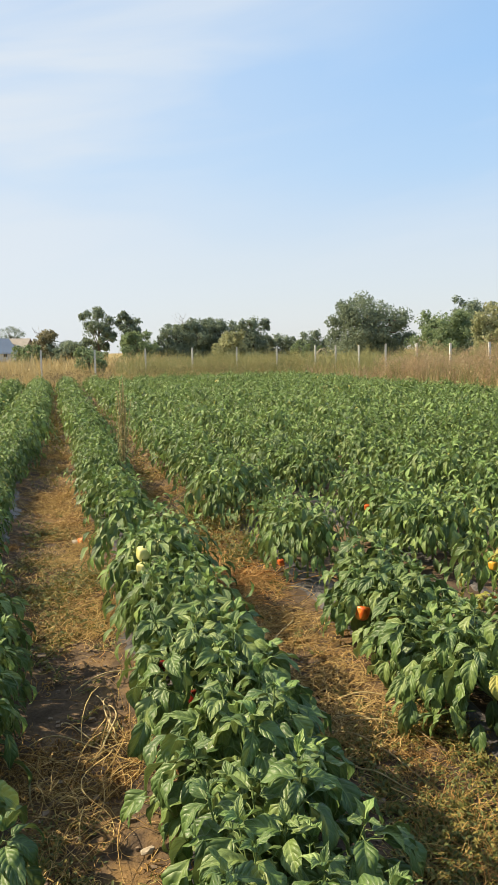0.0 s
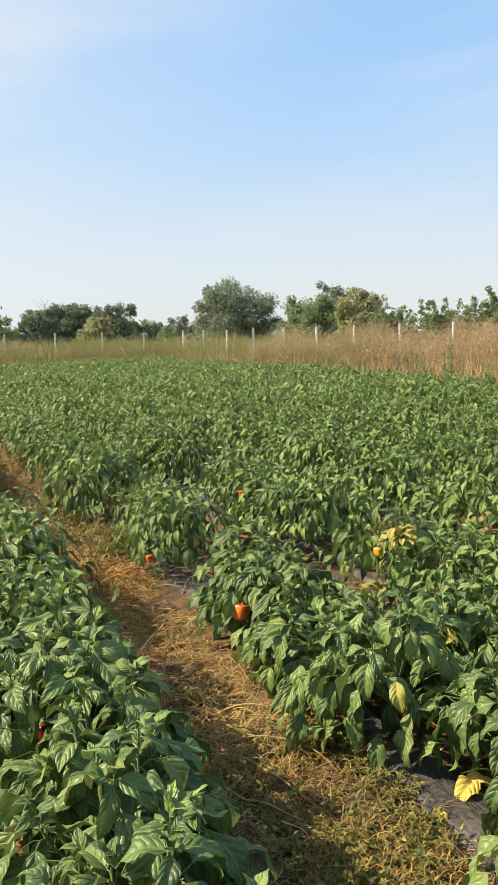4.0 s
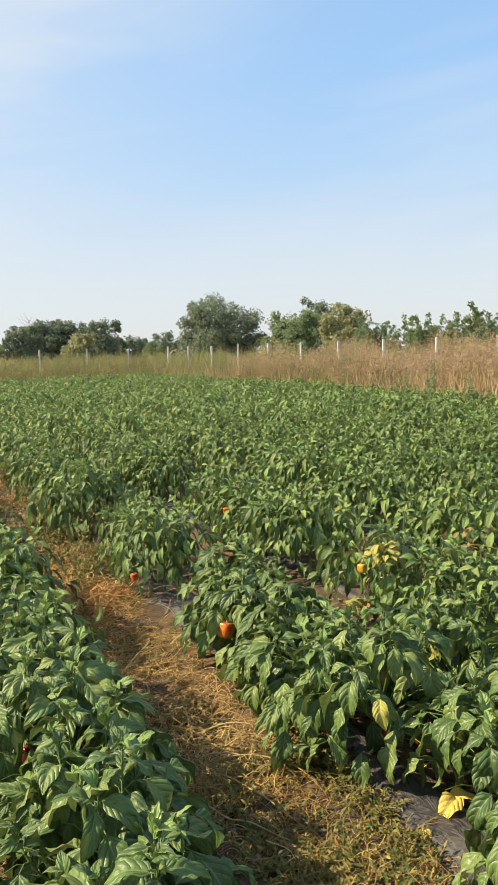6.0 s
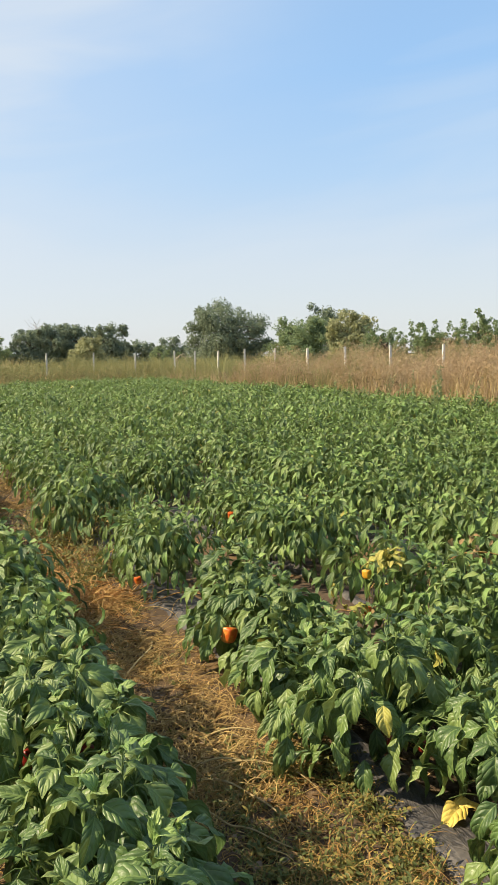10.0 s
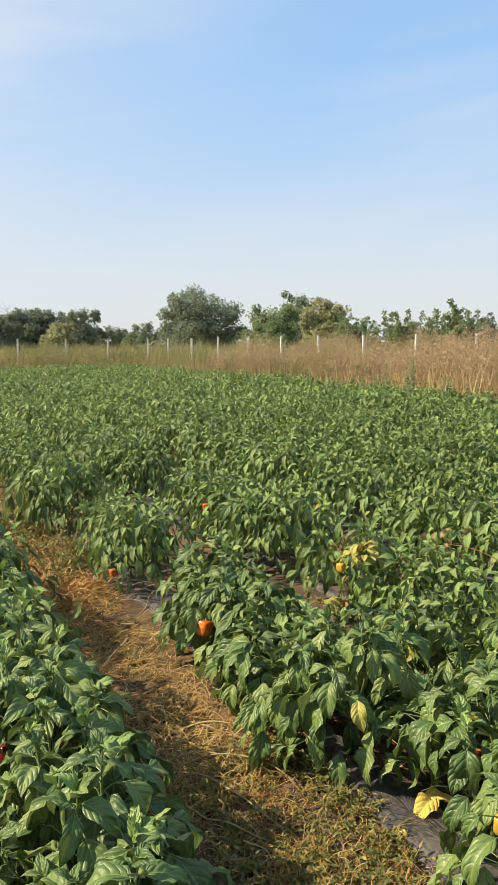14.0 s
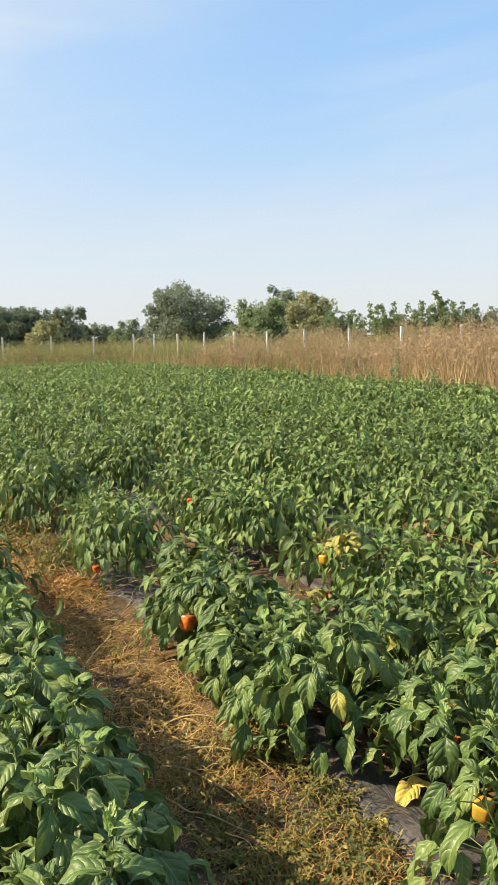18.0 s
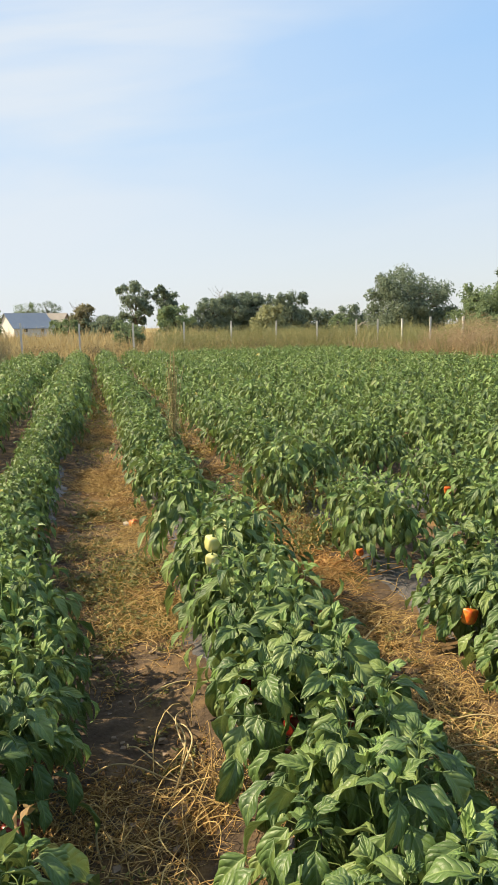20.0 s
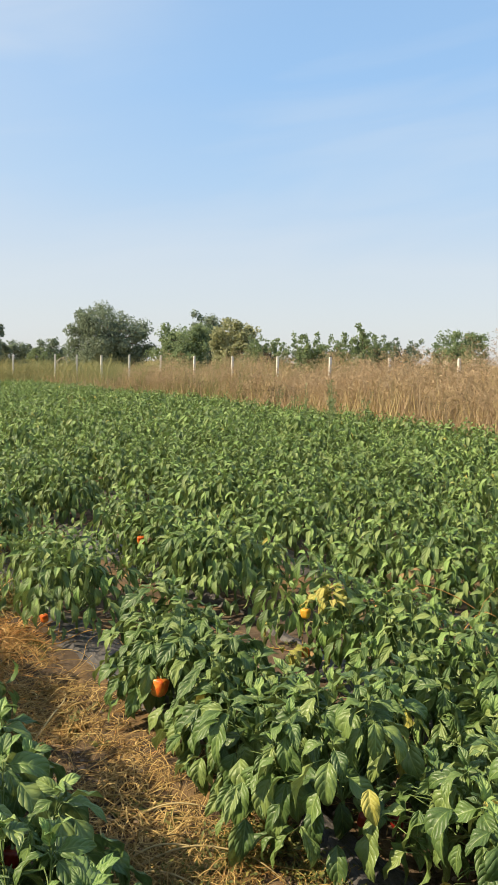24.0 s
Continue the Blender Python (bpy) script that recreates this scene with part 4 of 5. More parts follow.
def weed_patch(x0, x1, y0, y1, n, seed, tall=0.10, along=None, size=1.0, name="low_weeds", label="low yellow-green weeds creeping over the path"):
    """Sprigs close to the ground: winding stems that carry small narrow leaves."""
    r = np.random.default_rng(seed)
    m = max(8, int(n / 26))
    y = r.uniform(y0, y1, m)
    x = r.uniform(x0, x1, m) if along is None else row_x(along, y) + r.normal(0, (x1 - x0) / 3, m)
    keep = np.sin(x * 7 + seed) * np.sin(y * 6 + seed) + r.normal(0, 0.5, m) > -0.35
    x, y = x[keep], y[keep]
    arms = 5
    x, y = np.repeat(x, arms), np.repeat(y, arms)
    head, reach, top = r.uniform(0, 6.28, len(x)), size * r.uniform(0.05, 0.14, len(x)), tall * r.beta(1.3, 2.0, len(x))
    bow = r.normal(0, 0.8, len(x))
    t = np.linspace(0, 1, 10)
    a = head[:, None] + bow[:, None] * t
    cx, cy = x[:, None] + reach[:, None] * t * np.cos(a), y[:, None] + reach[:, None] * t * np.sin(a)
    cz = gz(cx, cy) + 0.004 + top[:, None] * t ** 0.8
    pos = np.stack([cx, cy, cz], -1)[:, 1:].reshape(-1, 3)
    count = len(pos)
    turn = (a[:, 1:] + np.where(np.arange(9) % 2, 1.1, -1.1)).ravel() + r.normal(0, 0.4, count)
    rot = leaf_frame(turn, r.normal(-0.35, 0.45, count), r.normal(0, 0.5, count))
    v, q, uv, _ = joined_leaves(SPRIG_LEAVES, pos, rot, size * r.uniform(0.012, 0.034, count), r)
    tagged(put(name, mesh_np(name, v, q, uv, [WEED_LEAF])), label, "weeds", kind="stuff")
    w = 0.0014
    up = np.stack([cx, cy, cz], -1)
    side = np.stack([-np.sin(a) * w, np.cos(a) * w, 0 * a], -1)
    sv = np.stack([up - side, up + side], 2).reshape(-1, 3)
    sq = (grid_quads(10, 2)[None] + (np.arange(len(x)) * 20)[:, None, None]).reshape(-1, 4)
    tagged(put("weed_stems", mesh_np("weed_stems", sv, sq, mats=[WEED_STEM])), "thin reddish stems of the creeping weeds", "weeds", kind="stuff")


weed_patch(1.08, 1.62, 1.0, 2.5, 11000, 11, 0.07, size=0.85)
straw_on_path(1, 0.9, 2.45, 800, "fine_litter", HUSK, "fine dry stems and husks among low weeds", 31, side=0.14, wide=0.15, size=0.07)
weed_patch(0.95, 1.2, 1.6, 2.3, 300, 10, size=0.9)
weed_patch(0.9, 1.2, 5.2, 7.4, 1700, 12, 0.26, along=0.90, size=1.5)
for i, (x, y, tall) in enumerate(((1.00, 6.25, 0.26), (0.96, 6.95, 0.30), (1.06, 5.75, 0.20), (1.55, 6.9, 0.36), (1.35, 7.3, 0.40), (1.2, 7.7, 0.40), (-0.28, 8.4, 0.25), (-0.55, 10.5, 0.34), (-0.6, 12.5, 0.4))):
    r = np.random.default_rng(600 + i)
    n = 46
    tall *= 0.7
    bx, by = x + 0.14 + r.normal(0, 0.10, n), y + r.normal(0, 0.12, n)
    v, q = blades(n, on_ground(bx, by), tall * r.uniform(0.4, 1.0, n), 0.12 * r.uniform(0.2, 1.2, n), r.uniform(0.005, 0.011, n), r, 0.8, 4)
    tagged(put("grass_tuft", mesh_np("grass_tuft", v, q, mats=[OLIVE_GRASS])), "yellow-green grass tuft on the weedy path", "grass", kind="stuff")
weed_patch(-0.3, 0.3, 0.9, 2.0, 3200, 13, 0.05, size=0.8)
weed_patch(-0.35, 0.05, 3.5, 5.6, 3000, 24, 0.06)
weed_patch(-0.5, 0.2, 3.2, 8.0, 1500, 14, 0.07, along=-0.42)
weed_patch(-0.42, -0.12, 4.1, 5.3, 1600, 26, 0.08, size=1.3)
weed_patch(-0.75, -0.4, 4.6, 7.0, 1500, 27, 0.08, size=1.3)
weed_patch(-0.5, 0.3, 9.0, 30.0, 5000, 15, 0.45, along=-0.42, size=1.7)
weed_patch(0.4, 1.2, 9.0, 26.0, 4600, 16, 0.45, along=0.55, size=1.6)
weed_patch(0.8, 1.1, 6.2, 8.0, 500, 23, 0.30, along=0.92, size=1.3)
weed_patch(0.8, 1.1, 5.0, 7.8, 2200, 28, 0.24, along=0.72, size=1.4)
weed_patch(1.4, 2.3, 6.0, 9.5, 1300, 17, 0.35, along=1.35)
weed_patch(1.0, 1.6, 6.3, 8.1, 1700, 22, 0.36, along=1.08, size=1.4)
weed_patch(1.4, 2.3, 2.2, 5.0, 500, 18, 0.08, along=1.5)
weed_patch(-0.4, 0.2, 2.4, 7.0, 1200, 19, 0.05, along=-0.5)
weed_patch(0.6, 1.2, 2.3, 6.5, 1000, 20, 0.05, along=0.55)


def grass_stalk(x, y, tall, n, seed, leafy, slim=1.0):
    """A tall thin weed above the crop: stems with small leaves."""
    r = np.random.default_rng(seed)
    weed = new("tall_weed")
    weed.matrix_basis = pose(x, y, float(gz(x, y)))
    pos = []
    for i in range(n):
        a, reach = r.uniform(0, 6.28), r.uniform(0.02, 0.16) * tall * slim
        t = np.linspace(0, 1, 7)
        h = tall * r.uniform(0.65, 1.0)
        line = np.stack([reach * t ** 2 * math.cos(a), reach * t ** 2 * math.sin(a), h * t], -1)
        put("stem", mesh_np("stem", *tube(line, np.linspace(0.006, 0.0025, 7), 4), mats=[GOLD_GRASS if slim < 1 else STEM]), weed)
        for f in r.uniform(0.3, 1.0, 34):
            pos.append([reach * f * f * math.cos(a) + r.normal(0, 0.012), reach * f * f * math.sin(a) + r.normal(0, 0.012), h * f])
    pos = np.array(pos)
    rot = leaf_frame(r.uniform(0, 6.28, len(pos)), r.normal(-0.5, 0.5, len(pos)), r.normal(0, 0.5, len(pos)))
    v, q, uv, _ = joined_leaves(FAR_LEAVES, pos, rot, r.uniform(0.03, 0.075, len(pos)) * (0.7 if slim < 1 else 1.0), r)
    put("foliage", mesh_np("foliage", v, q, uv, [LIME if leafy else OLIVE_GRASS]), weed)
    tagged(weed, "tall thin yellowing weed standing above the pepper plants", "weed", "tall weeds in the crop")


for i, (x, y, tall, n, leafy) in enumerate((
        (0.19, 8.2, 1.45, 18, False), (0.15, 8.4, 1.15, 7, True), (9.6, 15.2, 1.2, 4, True), (10.4, 17.0, 1.2, 4, True), (8.33, 12.3, 1.35, 7, True), (8.5, 12.5, 1.15, 5, True),
        (7.6, 12.0, 1.0, 3, True), (5.9, 21.0, 0.9, 3, False), (-1.62, 5.4, 0.7, 3, True), (9.0, 18.0, 1.0, 3, True), (2.0, 8.6, 0.75, 4, True),
        (1.8, 8.2, 0.6, 4, True), (10.6, 14.4, 1.25, 4, True), (11.0, 16.2, 1.3, 6, True), (9.2, 14.0, 0.95, 4, False), (8.2, 15.4, 0.9, 3, True),
        (7.0, 13.6, 0.85, 3, True), (11.4, 19.5, 1.3, 4, True), (10.9, 21.0, 1.2, 3, False), (1.02, 6.7, 0.45, 5, True),
        (1.25, 7.2, 0.55, 6, True), (1.55, 7.6, 0.6, 6, True))):
    grass_stalk(x, y, tall, n, 70 + i, leafy, 0.5 if i < 2 else 1.0)


# ---- clods and litter ----
def lump(radius, seed, name, mat):
    r = np.random.default_rng(seed)
    bm = bmesh.new()
    bmesh.ops.create_icosphere(bm, subdivisions=2, radius=radius)
    for v in bm.verts:
        v.co *= 1 + 0.28 * noise.noise(v.co * (2.1 / radius) + Vector((seed, 0, 0)))
        v.co.z *= 0.6
    me = bpy.data.meshes.new(name)
    bm.to_mesh(me)
    bm.free()
    me.materials.append(mat)
    return me


def clods(n, seed):
    r = np.random.default_rng(seed)
    cube = np.array([[x, y, z] for x in (-1, 1) for y in (-1, 1) for z in (-1, 1)], float) * 0.7
    faces = np.array([[0, 1, 3, 2], [4, 6, 7, 5], [0, 4, 5, 1], [2, 3, 7, 6], [0, 2, 6, 4], [1, 5, 7, 3]])
    y = 0.5 + 13 * r.random(n) ** 1.6
    x = row_x(r.choice([-0.5, 0.5, 0.5, 1.5, 2.3], n), y) + r.normal(0, 0.2, n)
    s = r.gamma(1.6, 0.0038, n) + 0.002
    v = (cube[None] * (1 + r.normal(0, 0.28, (n, 8, 3)))) * s[:, None, None] * [1, 1, 0.7]
    v = v + np.stack([x, y, gz(x, y) + 0.3 * s], -1)[:, None]
    q = (faces[None] + (np.arange(n) * 8)[:, None, None]).reshape(-1, 4)
    tagged(put("soil_clods", mesh_np("soil_clods", v.reshape(-1, 3), q, mats=[CLOD], smooth=False)), "small dry crumbs of brown soil", "clods", kind="stuff")


clods(5200, 21)
rock = put("pale_stone", lump(0.022, 5, "pale_stone", STONE), None, pose(0.222, 1.723, float(gz(0.222, 1.723)) + 0.012, 0, 0, 30) @ Matrix.Diagonal((1.3, 0.7, 0.9, 1)))
tagged(rock, "small beige stone on the bare soil", "stone")
rot_fruit = put("fallen_pepper", FRUITS["orange"][0], None, pose(-0.18, 6.30, float(gz(-0.2, 6.3)) + 0.03, 80, 20, 40))
tagged(rot_fruit, "fallen orange pepper lying in the straw", "pepper")
scrap = put("white_scrap", lump(0.036, 9, "white_scrap", STONE), None, pose(-0.262, 6.33, float(gz(-0.262, 6.33)) + 0.03, 10, 25, 10))
tagged(scrap, "pale lump of pith in the dead straw", "litter")


# ---- fence ----
def fence_post(seed):
    r = np.random.default_rng(seed)
    bm = bmesh.new()
    box(bm, (-0.042, -0.042, -0.1), (0.042, 0.042, 1.90))
    bmesh.ops.bevel(bm, geom=bm.edges[:], offset=0.012, segments=2, affect="EDGES")
    me = bpy.data.meshes.new("post")
    bm.to_mesh(me)
    bm.free()
    me.materials.append(CONCRETE)
    return me


POST = fence_post(3)
CORNER, STEP_R = np.array([11.956, 42.0]), np.array([0.533, -2.656])
LEFT0, STEP_L = np.array([11.8, 46.0]), np.array([-2.57, -1.112])
fence = new("fence")
fence.matrix_basis = pose(*CORNER, 0)
post_at = [CORNER + STEP_R * i for i in range(15)] + [LEFT0 + STEP_L * i for i in range(10)]
for i, p in enumerate(post_at):
    d = p - CORNER
    put("post", POST, fence, pose(d[0], d[1], rng.normal(0, 0.02), rng.normal(0, 0.7), rng.normal(0, 0.7), rng.uniform(-10, 10)))
tagged(fence, "row of slim pale concrete fence posts in tall grass", "fence")


# ---- tall grass ----
def grass_band(name, mat, label, n, place, tall, seed, width=0.016, lean=0.4):
    r = np.random.default_rng(seed)
    x, y, hs = place(r, n)
    h = hs * tall * r.uniform(0.6, 1.08, len(x))
    v, q = blades(len(x), on_ground(x, y), h, h * lean * r.uniform(0.1, 1.0, len(x)), width * r.uniform(0.6, 1.5, len(x)), r, 0.8, 4)
    tagged(put(name, mesh_np(name, v, q, mats=[mat])), label, "grass", kind="stuff")


def beside_right(depth0, depth1, ylo, yhi, front_height):
    def place(r, n):
        y = ylo + (yhi - ylo) * r.random(n) ** 1.3
        edge = np.interp(y, [-5, 11, 18, 25, 40], [9.9, 11.3, 12.3, 12.2, 10.2])
        off = depth0 + (depth1 - depth0) * r.random(n)
        fence_off = 11.956 + 0.2007 * (42 - y) - edge
        rise = np.clip(front_height + 0.25 * off, 0, 0.84)
        tall_stand = np.clip((off - fence_off) / 0.8 + 0.5, 0, 1) + np.clip((17 - y) / 3, 0, 0.75) * np.clip(off / 2, 0, 1)
        clump = 0.80 + 0.13 * np.clip((22 - y) / 8, 0, 1) + 0.20 * np.sin(1.7 * y + off) * np.sin(2.9 * off + 0.8 * y) + 0.13 * np.sin(0.75 * y + 1.3 * off)
        return edge + off, y, (rise + (1 - rise) * np.clip(tall_stand, 0, 1)) * clump
    return place


def along_far(depth0, depth1, xlo, xhi, front_height):
    def place(r, n):
        x = r.uniform(xlo, xhi, n)
        off = depth0 + (depth1 - depth0) * r.random(n)
        clump = 0.75 + 0.25 * np.sin(0.9 * x + off) * np.sin(1.9 * off + 0.5 * x)
        return x, field_end(x) + 0.3 + off, np.clip(front_height + (1 - front_height) * off / 3.0, 0, 1) * clump
    return place


grass_band("dry_grass", BROWN_GRASS, "tall brown dead grass and weeds along the fence", 9000, beside_right(0.0, 7.0, 6, 34, 0.62), 1.72, 51, 0.018)
grass_band("dry_grass", BROWN_GRASS, "low brown dead grass before the far fence", 2500, beside_right(0.0, 2.0, 30, 43, 0.55), 1.5, 59, 0.018)
grass_band("dry_grass", OLIVE_GRASS, "tall olive grass mixed into the dead stand", 13000, beside_right(0.5, 7.0, 25, 44, 0.6), 1.95, 52, 0.02)
grass_band("dry_grass", GOLD_GRASS, "tall straw-coloured grass beyond the crop", 11000, along_far(0.0, 7.0, -8, 14, 0.5), 1.25, 53, 0.02)
grass_band("dry_grass", OLIVE_GRASS, "olive-green grass round the far fence", 14000, along_far(1.0, 12.0, 0, 18, 0.5), 1.78, 54, 0.022)
grass_band("meadow_grass", GOLD_GRASS, "golden dry meadow behind the fence", 16000, along_far(6.0, 26.0, -16, 30, 0.9), 1.5, 55, 0.04)
grass_band("meadow_grass", OLIVE_GRASS, "green weeds standing in the meadow", 7000, along_far(8.0, 30.0, 4, 44, 0.9), 1.5, 56, 0.05)


def weed_heads(name, mat, label, n, place, tall, seed, size):
    """Ragged tops and side twigs of dead weeds, standing among the grass."""
    r = np.random.default_rng(seed)
    x, y, hs = place(r, n)
    z = gz(x, y) + hs * tall * r.beta(3.0, 1.4, n)
    rot = leaf_frame(r.uniform(0, 6.28, n), r.normal(-0.7, 0.5, n), r.normal(0, 0.8, n))
    v, q, uv, _ = joined_leaves(TWIGS, np.stack([x, y, z], -1), rot, size * r.uniform(0.5, 1.4, n), r)
    tagged(put(name, mesh_np(name, v, q, mats=[mat])), label, "dead weeds", kind="stuff")


def clump_shape(seed, broad=0.2):
    """A ragged twig of three leaf blades."""
    r = np.random.default_rng(seed)
    vs, qs = [], []
    for i in range(3):
        a = r.uniform(-1.3, 1.3)
        o, l = np.array([r.uniform(0, 0.4), r.uniform(-0.2, 0.2), r.uniform(-0.15, 0.15)]), r.uniform(0.4, 0.7)
        e = o + l * np.array([math.cos(a), math.sin(a), r.uniform(-0.4, 0.3)])
        side = broad * np.array([-math.sin(a), math.cos(a), r.uniform(-0.5, 0.5)])
        m = (o + e) / 2
        vs.append(np.array([o, m + side, e, m - side]))
        qs.append(np.array([[0, 1, 2, 3]]))
    v, q = merged(list(zip(vs, qs)))
    return v, np.zeros((len(v), 2)), q


CLUMPS = [clump_shape(i) for i in range(5)]
TWIGS = [clump_shape(10 + i, 0.032) for i in range(7)]
weed_heads("weed_tops", BROWN_GRASS, "ragged brown tops of dead weeds along the fence", 28000, beside_right(0.0, 7.0, 6, 33, 0.62), 2.0, 61, 0.125)
weed_heads("weed_tops", OLIVE_GRASS, "ragged olive tops of weeds at the fence corner", 9000, beside_right(0.5, 7.0, 27, 44, 0.6), 2.0, 66, 0.15)
grass_band("meadow_grass", GOLD_GRASS, "tall golden grass before the far houses", 9000, along_far(9.0, 30.0, -22, 4, 0.95), 1.9, 58, 0.05)
weed_heads("weed_tops", OLIVE_GRASS, "ragged olive tops of weeds by the far fence", 13000, along_far(0.5, 11.0, 0, 18, 0.5), 1.7, 62, 0.2)
weed_heads("weed_tops", GOLD_GRASS, "ragged pale tops of weeds before the far fence", 8000, along_far(0.0, 6.0, -8, 14, 0.45), 1.1, 63, 0.18)


def thicket(name, mat, stem_mat, label, n, place, tall, seed, twigs=95, broad=0.36):
    """Dead weeds as bushes: a few stout stems each, and a puffed head of fine twigs."""
    r = np.random.default_rng(seed)
    x, y, hs = place(r, n)
    h = tall * hs * r.uniform(0.82, 1.12, n)
    s = 7
    base = on_ground(np.repeat(x, s) + r.normal(0, 0.10, n * s), np.repeat(y, s) + r.normal(0, 0.10, n * s))
    hh = np.repeat(h, s) * r.uniform(0.6, 0.95, n * s)
    v, q = blades(n * s, base, hh, hh * 0.22 * r.uniform(0.1, 1.0, n * s), r.uniform(0.014, 0.026, n * s), r, 0.8, 4)
    tagged(put(name, mesh_np(name, v, q, mats=[stem_mat])), "stout pale stems of " + label, "dead weeds", kind="stuff")
    c = np.repeat(np.arange(n), twigs)
    d = r.normal(0, 1, (len(c), 3))
    d /= np.linalg.norm(d, axis=1, keepdims=True)
    rad = np.cbrt(r.random(len(c)))[:, None] * d
    pos = np.stack([x[c], y[c], gz(x[c], y[c]) + 0.74 * h[c]], -1) + rad * np.stack([broad + 0 * c, broad + 0 * c, 0.30 * h[c]], -1)
    rot = leaf_frame(np.arctan2(d[:, 1], d[:, 0]) + r.normal(0, 0.7, len(c)), r.normal(-0.75, 0.45, len(c)), r.normal(0, 0.8, len(c)))
    v, q, uv, _ = joined_leaves(TWIGS, pos, rot, r.uniform(0.09, 0.2, len(c)), r)
    tagged(put(name, mesh_np(name, v, q, mats=[mat])), "fluffy brown heads of " + label, "dead weeds", kind="stuff")


thicket("dead_thicket", BROWN_GRASS, GOLD_GRASS, "dead weeds crowding the fence", 760, beside_right(0.2, 7.0, 6, 34, 0.72), 2.05, 64, 130, 0.33)
thicket("dead_thicket", OLIVE_GRASS, GOLD_GRASS, "olive weeds by the far fence", 240, along_far(1.0, 9.0, 1, 16, 0.6), 1.85, 65)


thicket("dead_thicket", DARK_WEED, DARK_WEED, "dark dried weeds before the far fence", 46, along_far(0.2, 2.6, -9, 11, 0.9), 1.25, 67, 70, 0.42)
thicket("dead_thicket", DARK_WEED, BROWN_GRASS, "dark dried weeds in the brown stand", 60, beside_right(0.3, 3.0, 12, 36, 0.8), 1.5, 68, 60, 0.36)


def tunnel_side(r, n):
    y = 9 + 38 * r.random(n)
    return -5.6 - 0.085 * y + r.normal(0, 0.5, n) + 0.4, y, 0.4 + 0.6 * r.random(n)


grass_band("tunnel_grass", OLIVE_GRASS, "short rough grass along the greenhouse foot", 9000, tunnel_side, 0.42, 57, 0.016)


def dead_branch(x, y, z, size, turn):
    """A bleached, forked branch caught in the tall growth."""
    t = np.linspace(0, 1, 9)
    main = np.stack([size * (t - 0.5), 0.1 * np.sin(3 * t), z + 0.45 * size * np.sin(math.pi * t) ** 0.8 + 0.05 * np.sin(17 * t)], -1)
    fork = np.stack([size * (0.05 + 0.5 * t), 0.15 * t, z + 0.45 * size - 0.1 * size * t + 0.12 * np.sin(4 * t)], -1)
    prop = np.stack([0 * t - 0.35 * size, 0.02 * t, z * t + 0.2 * size * t], -1)
    v, q = merged([tube(main, np.linspace(0.05, 0.02, 9), 6), tube(fork, np.linspace(0.035, 0.012, 9), 6), tube(prop, np.linspace(0.035, 0.035, 9), 6)])
    tagged(put("dead_branch", mesh_np("dead_branch", v, q, mats=[STONE]), None, pose(x, y, 0, 0, 0, turn)), "bleached white dead branch standing in the weeds", "branch")


dead_branch(12.6, 47.5, 1.35, 0.75, 10)
dead_branch(22.0, 24.6, 1.5, 0.55, 200)


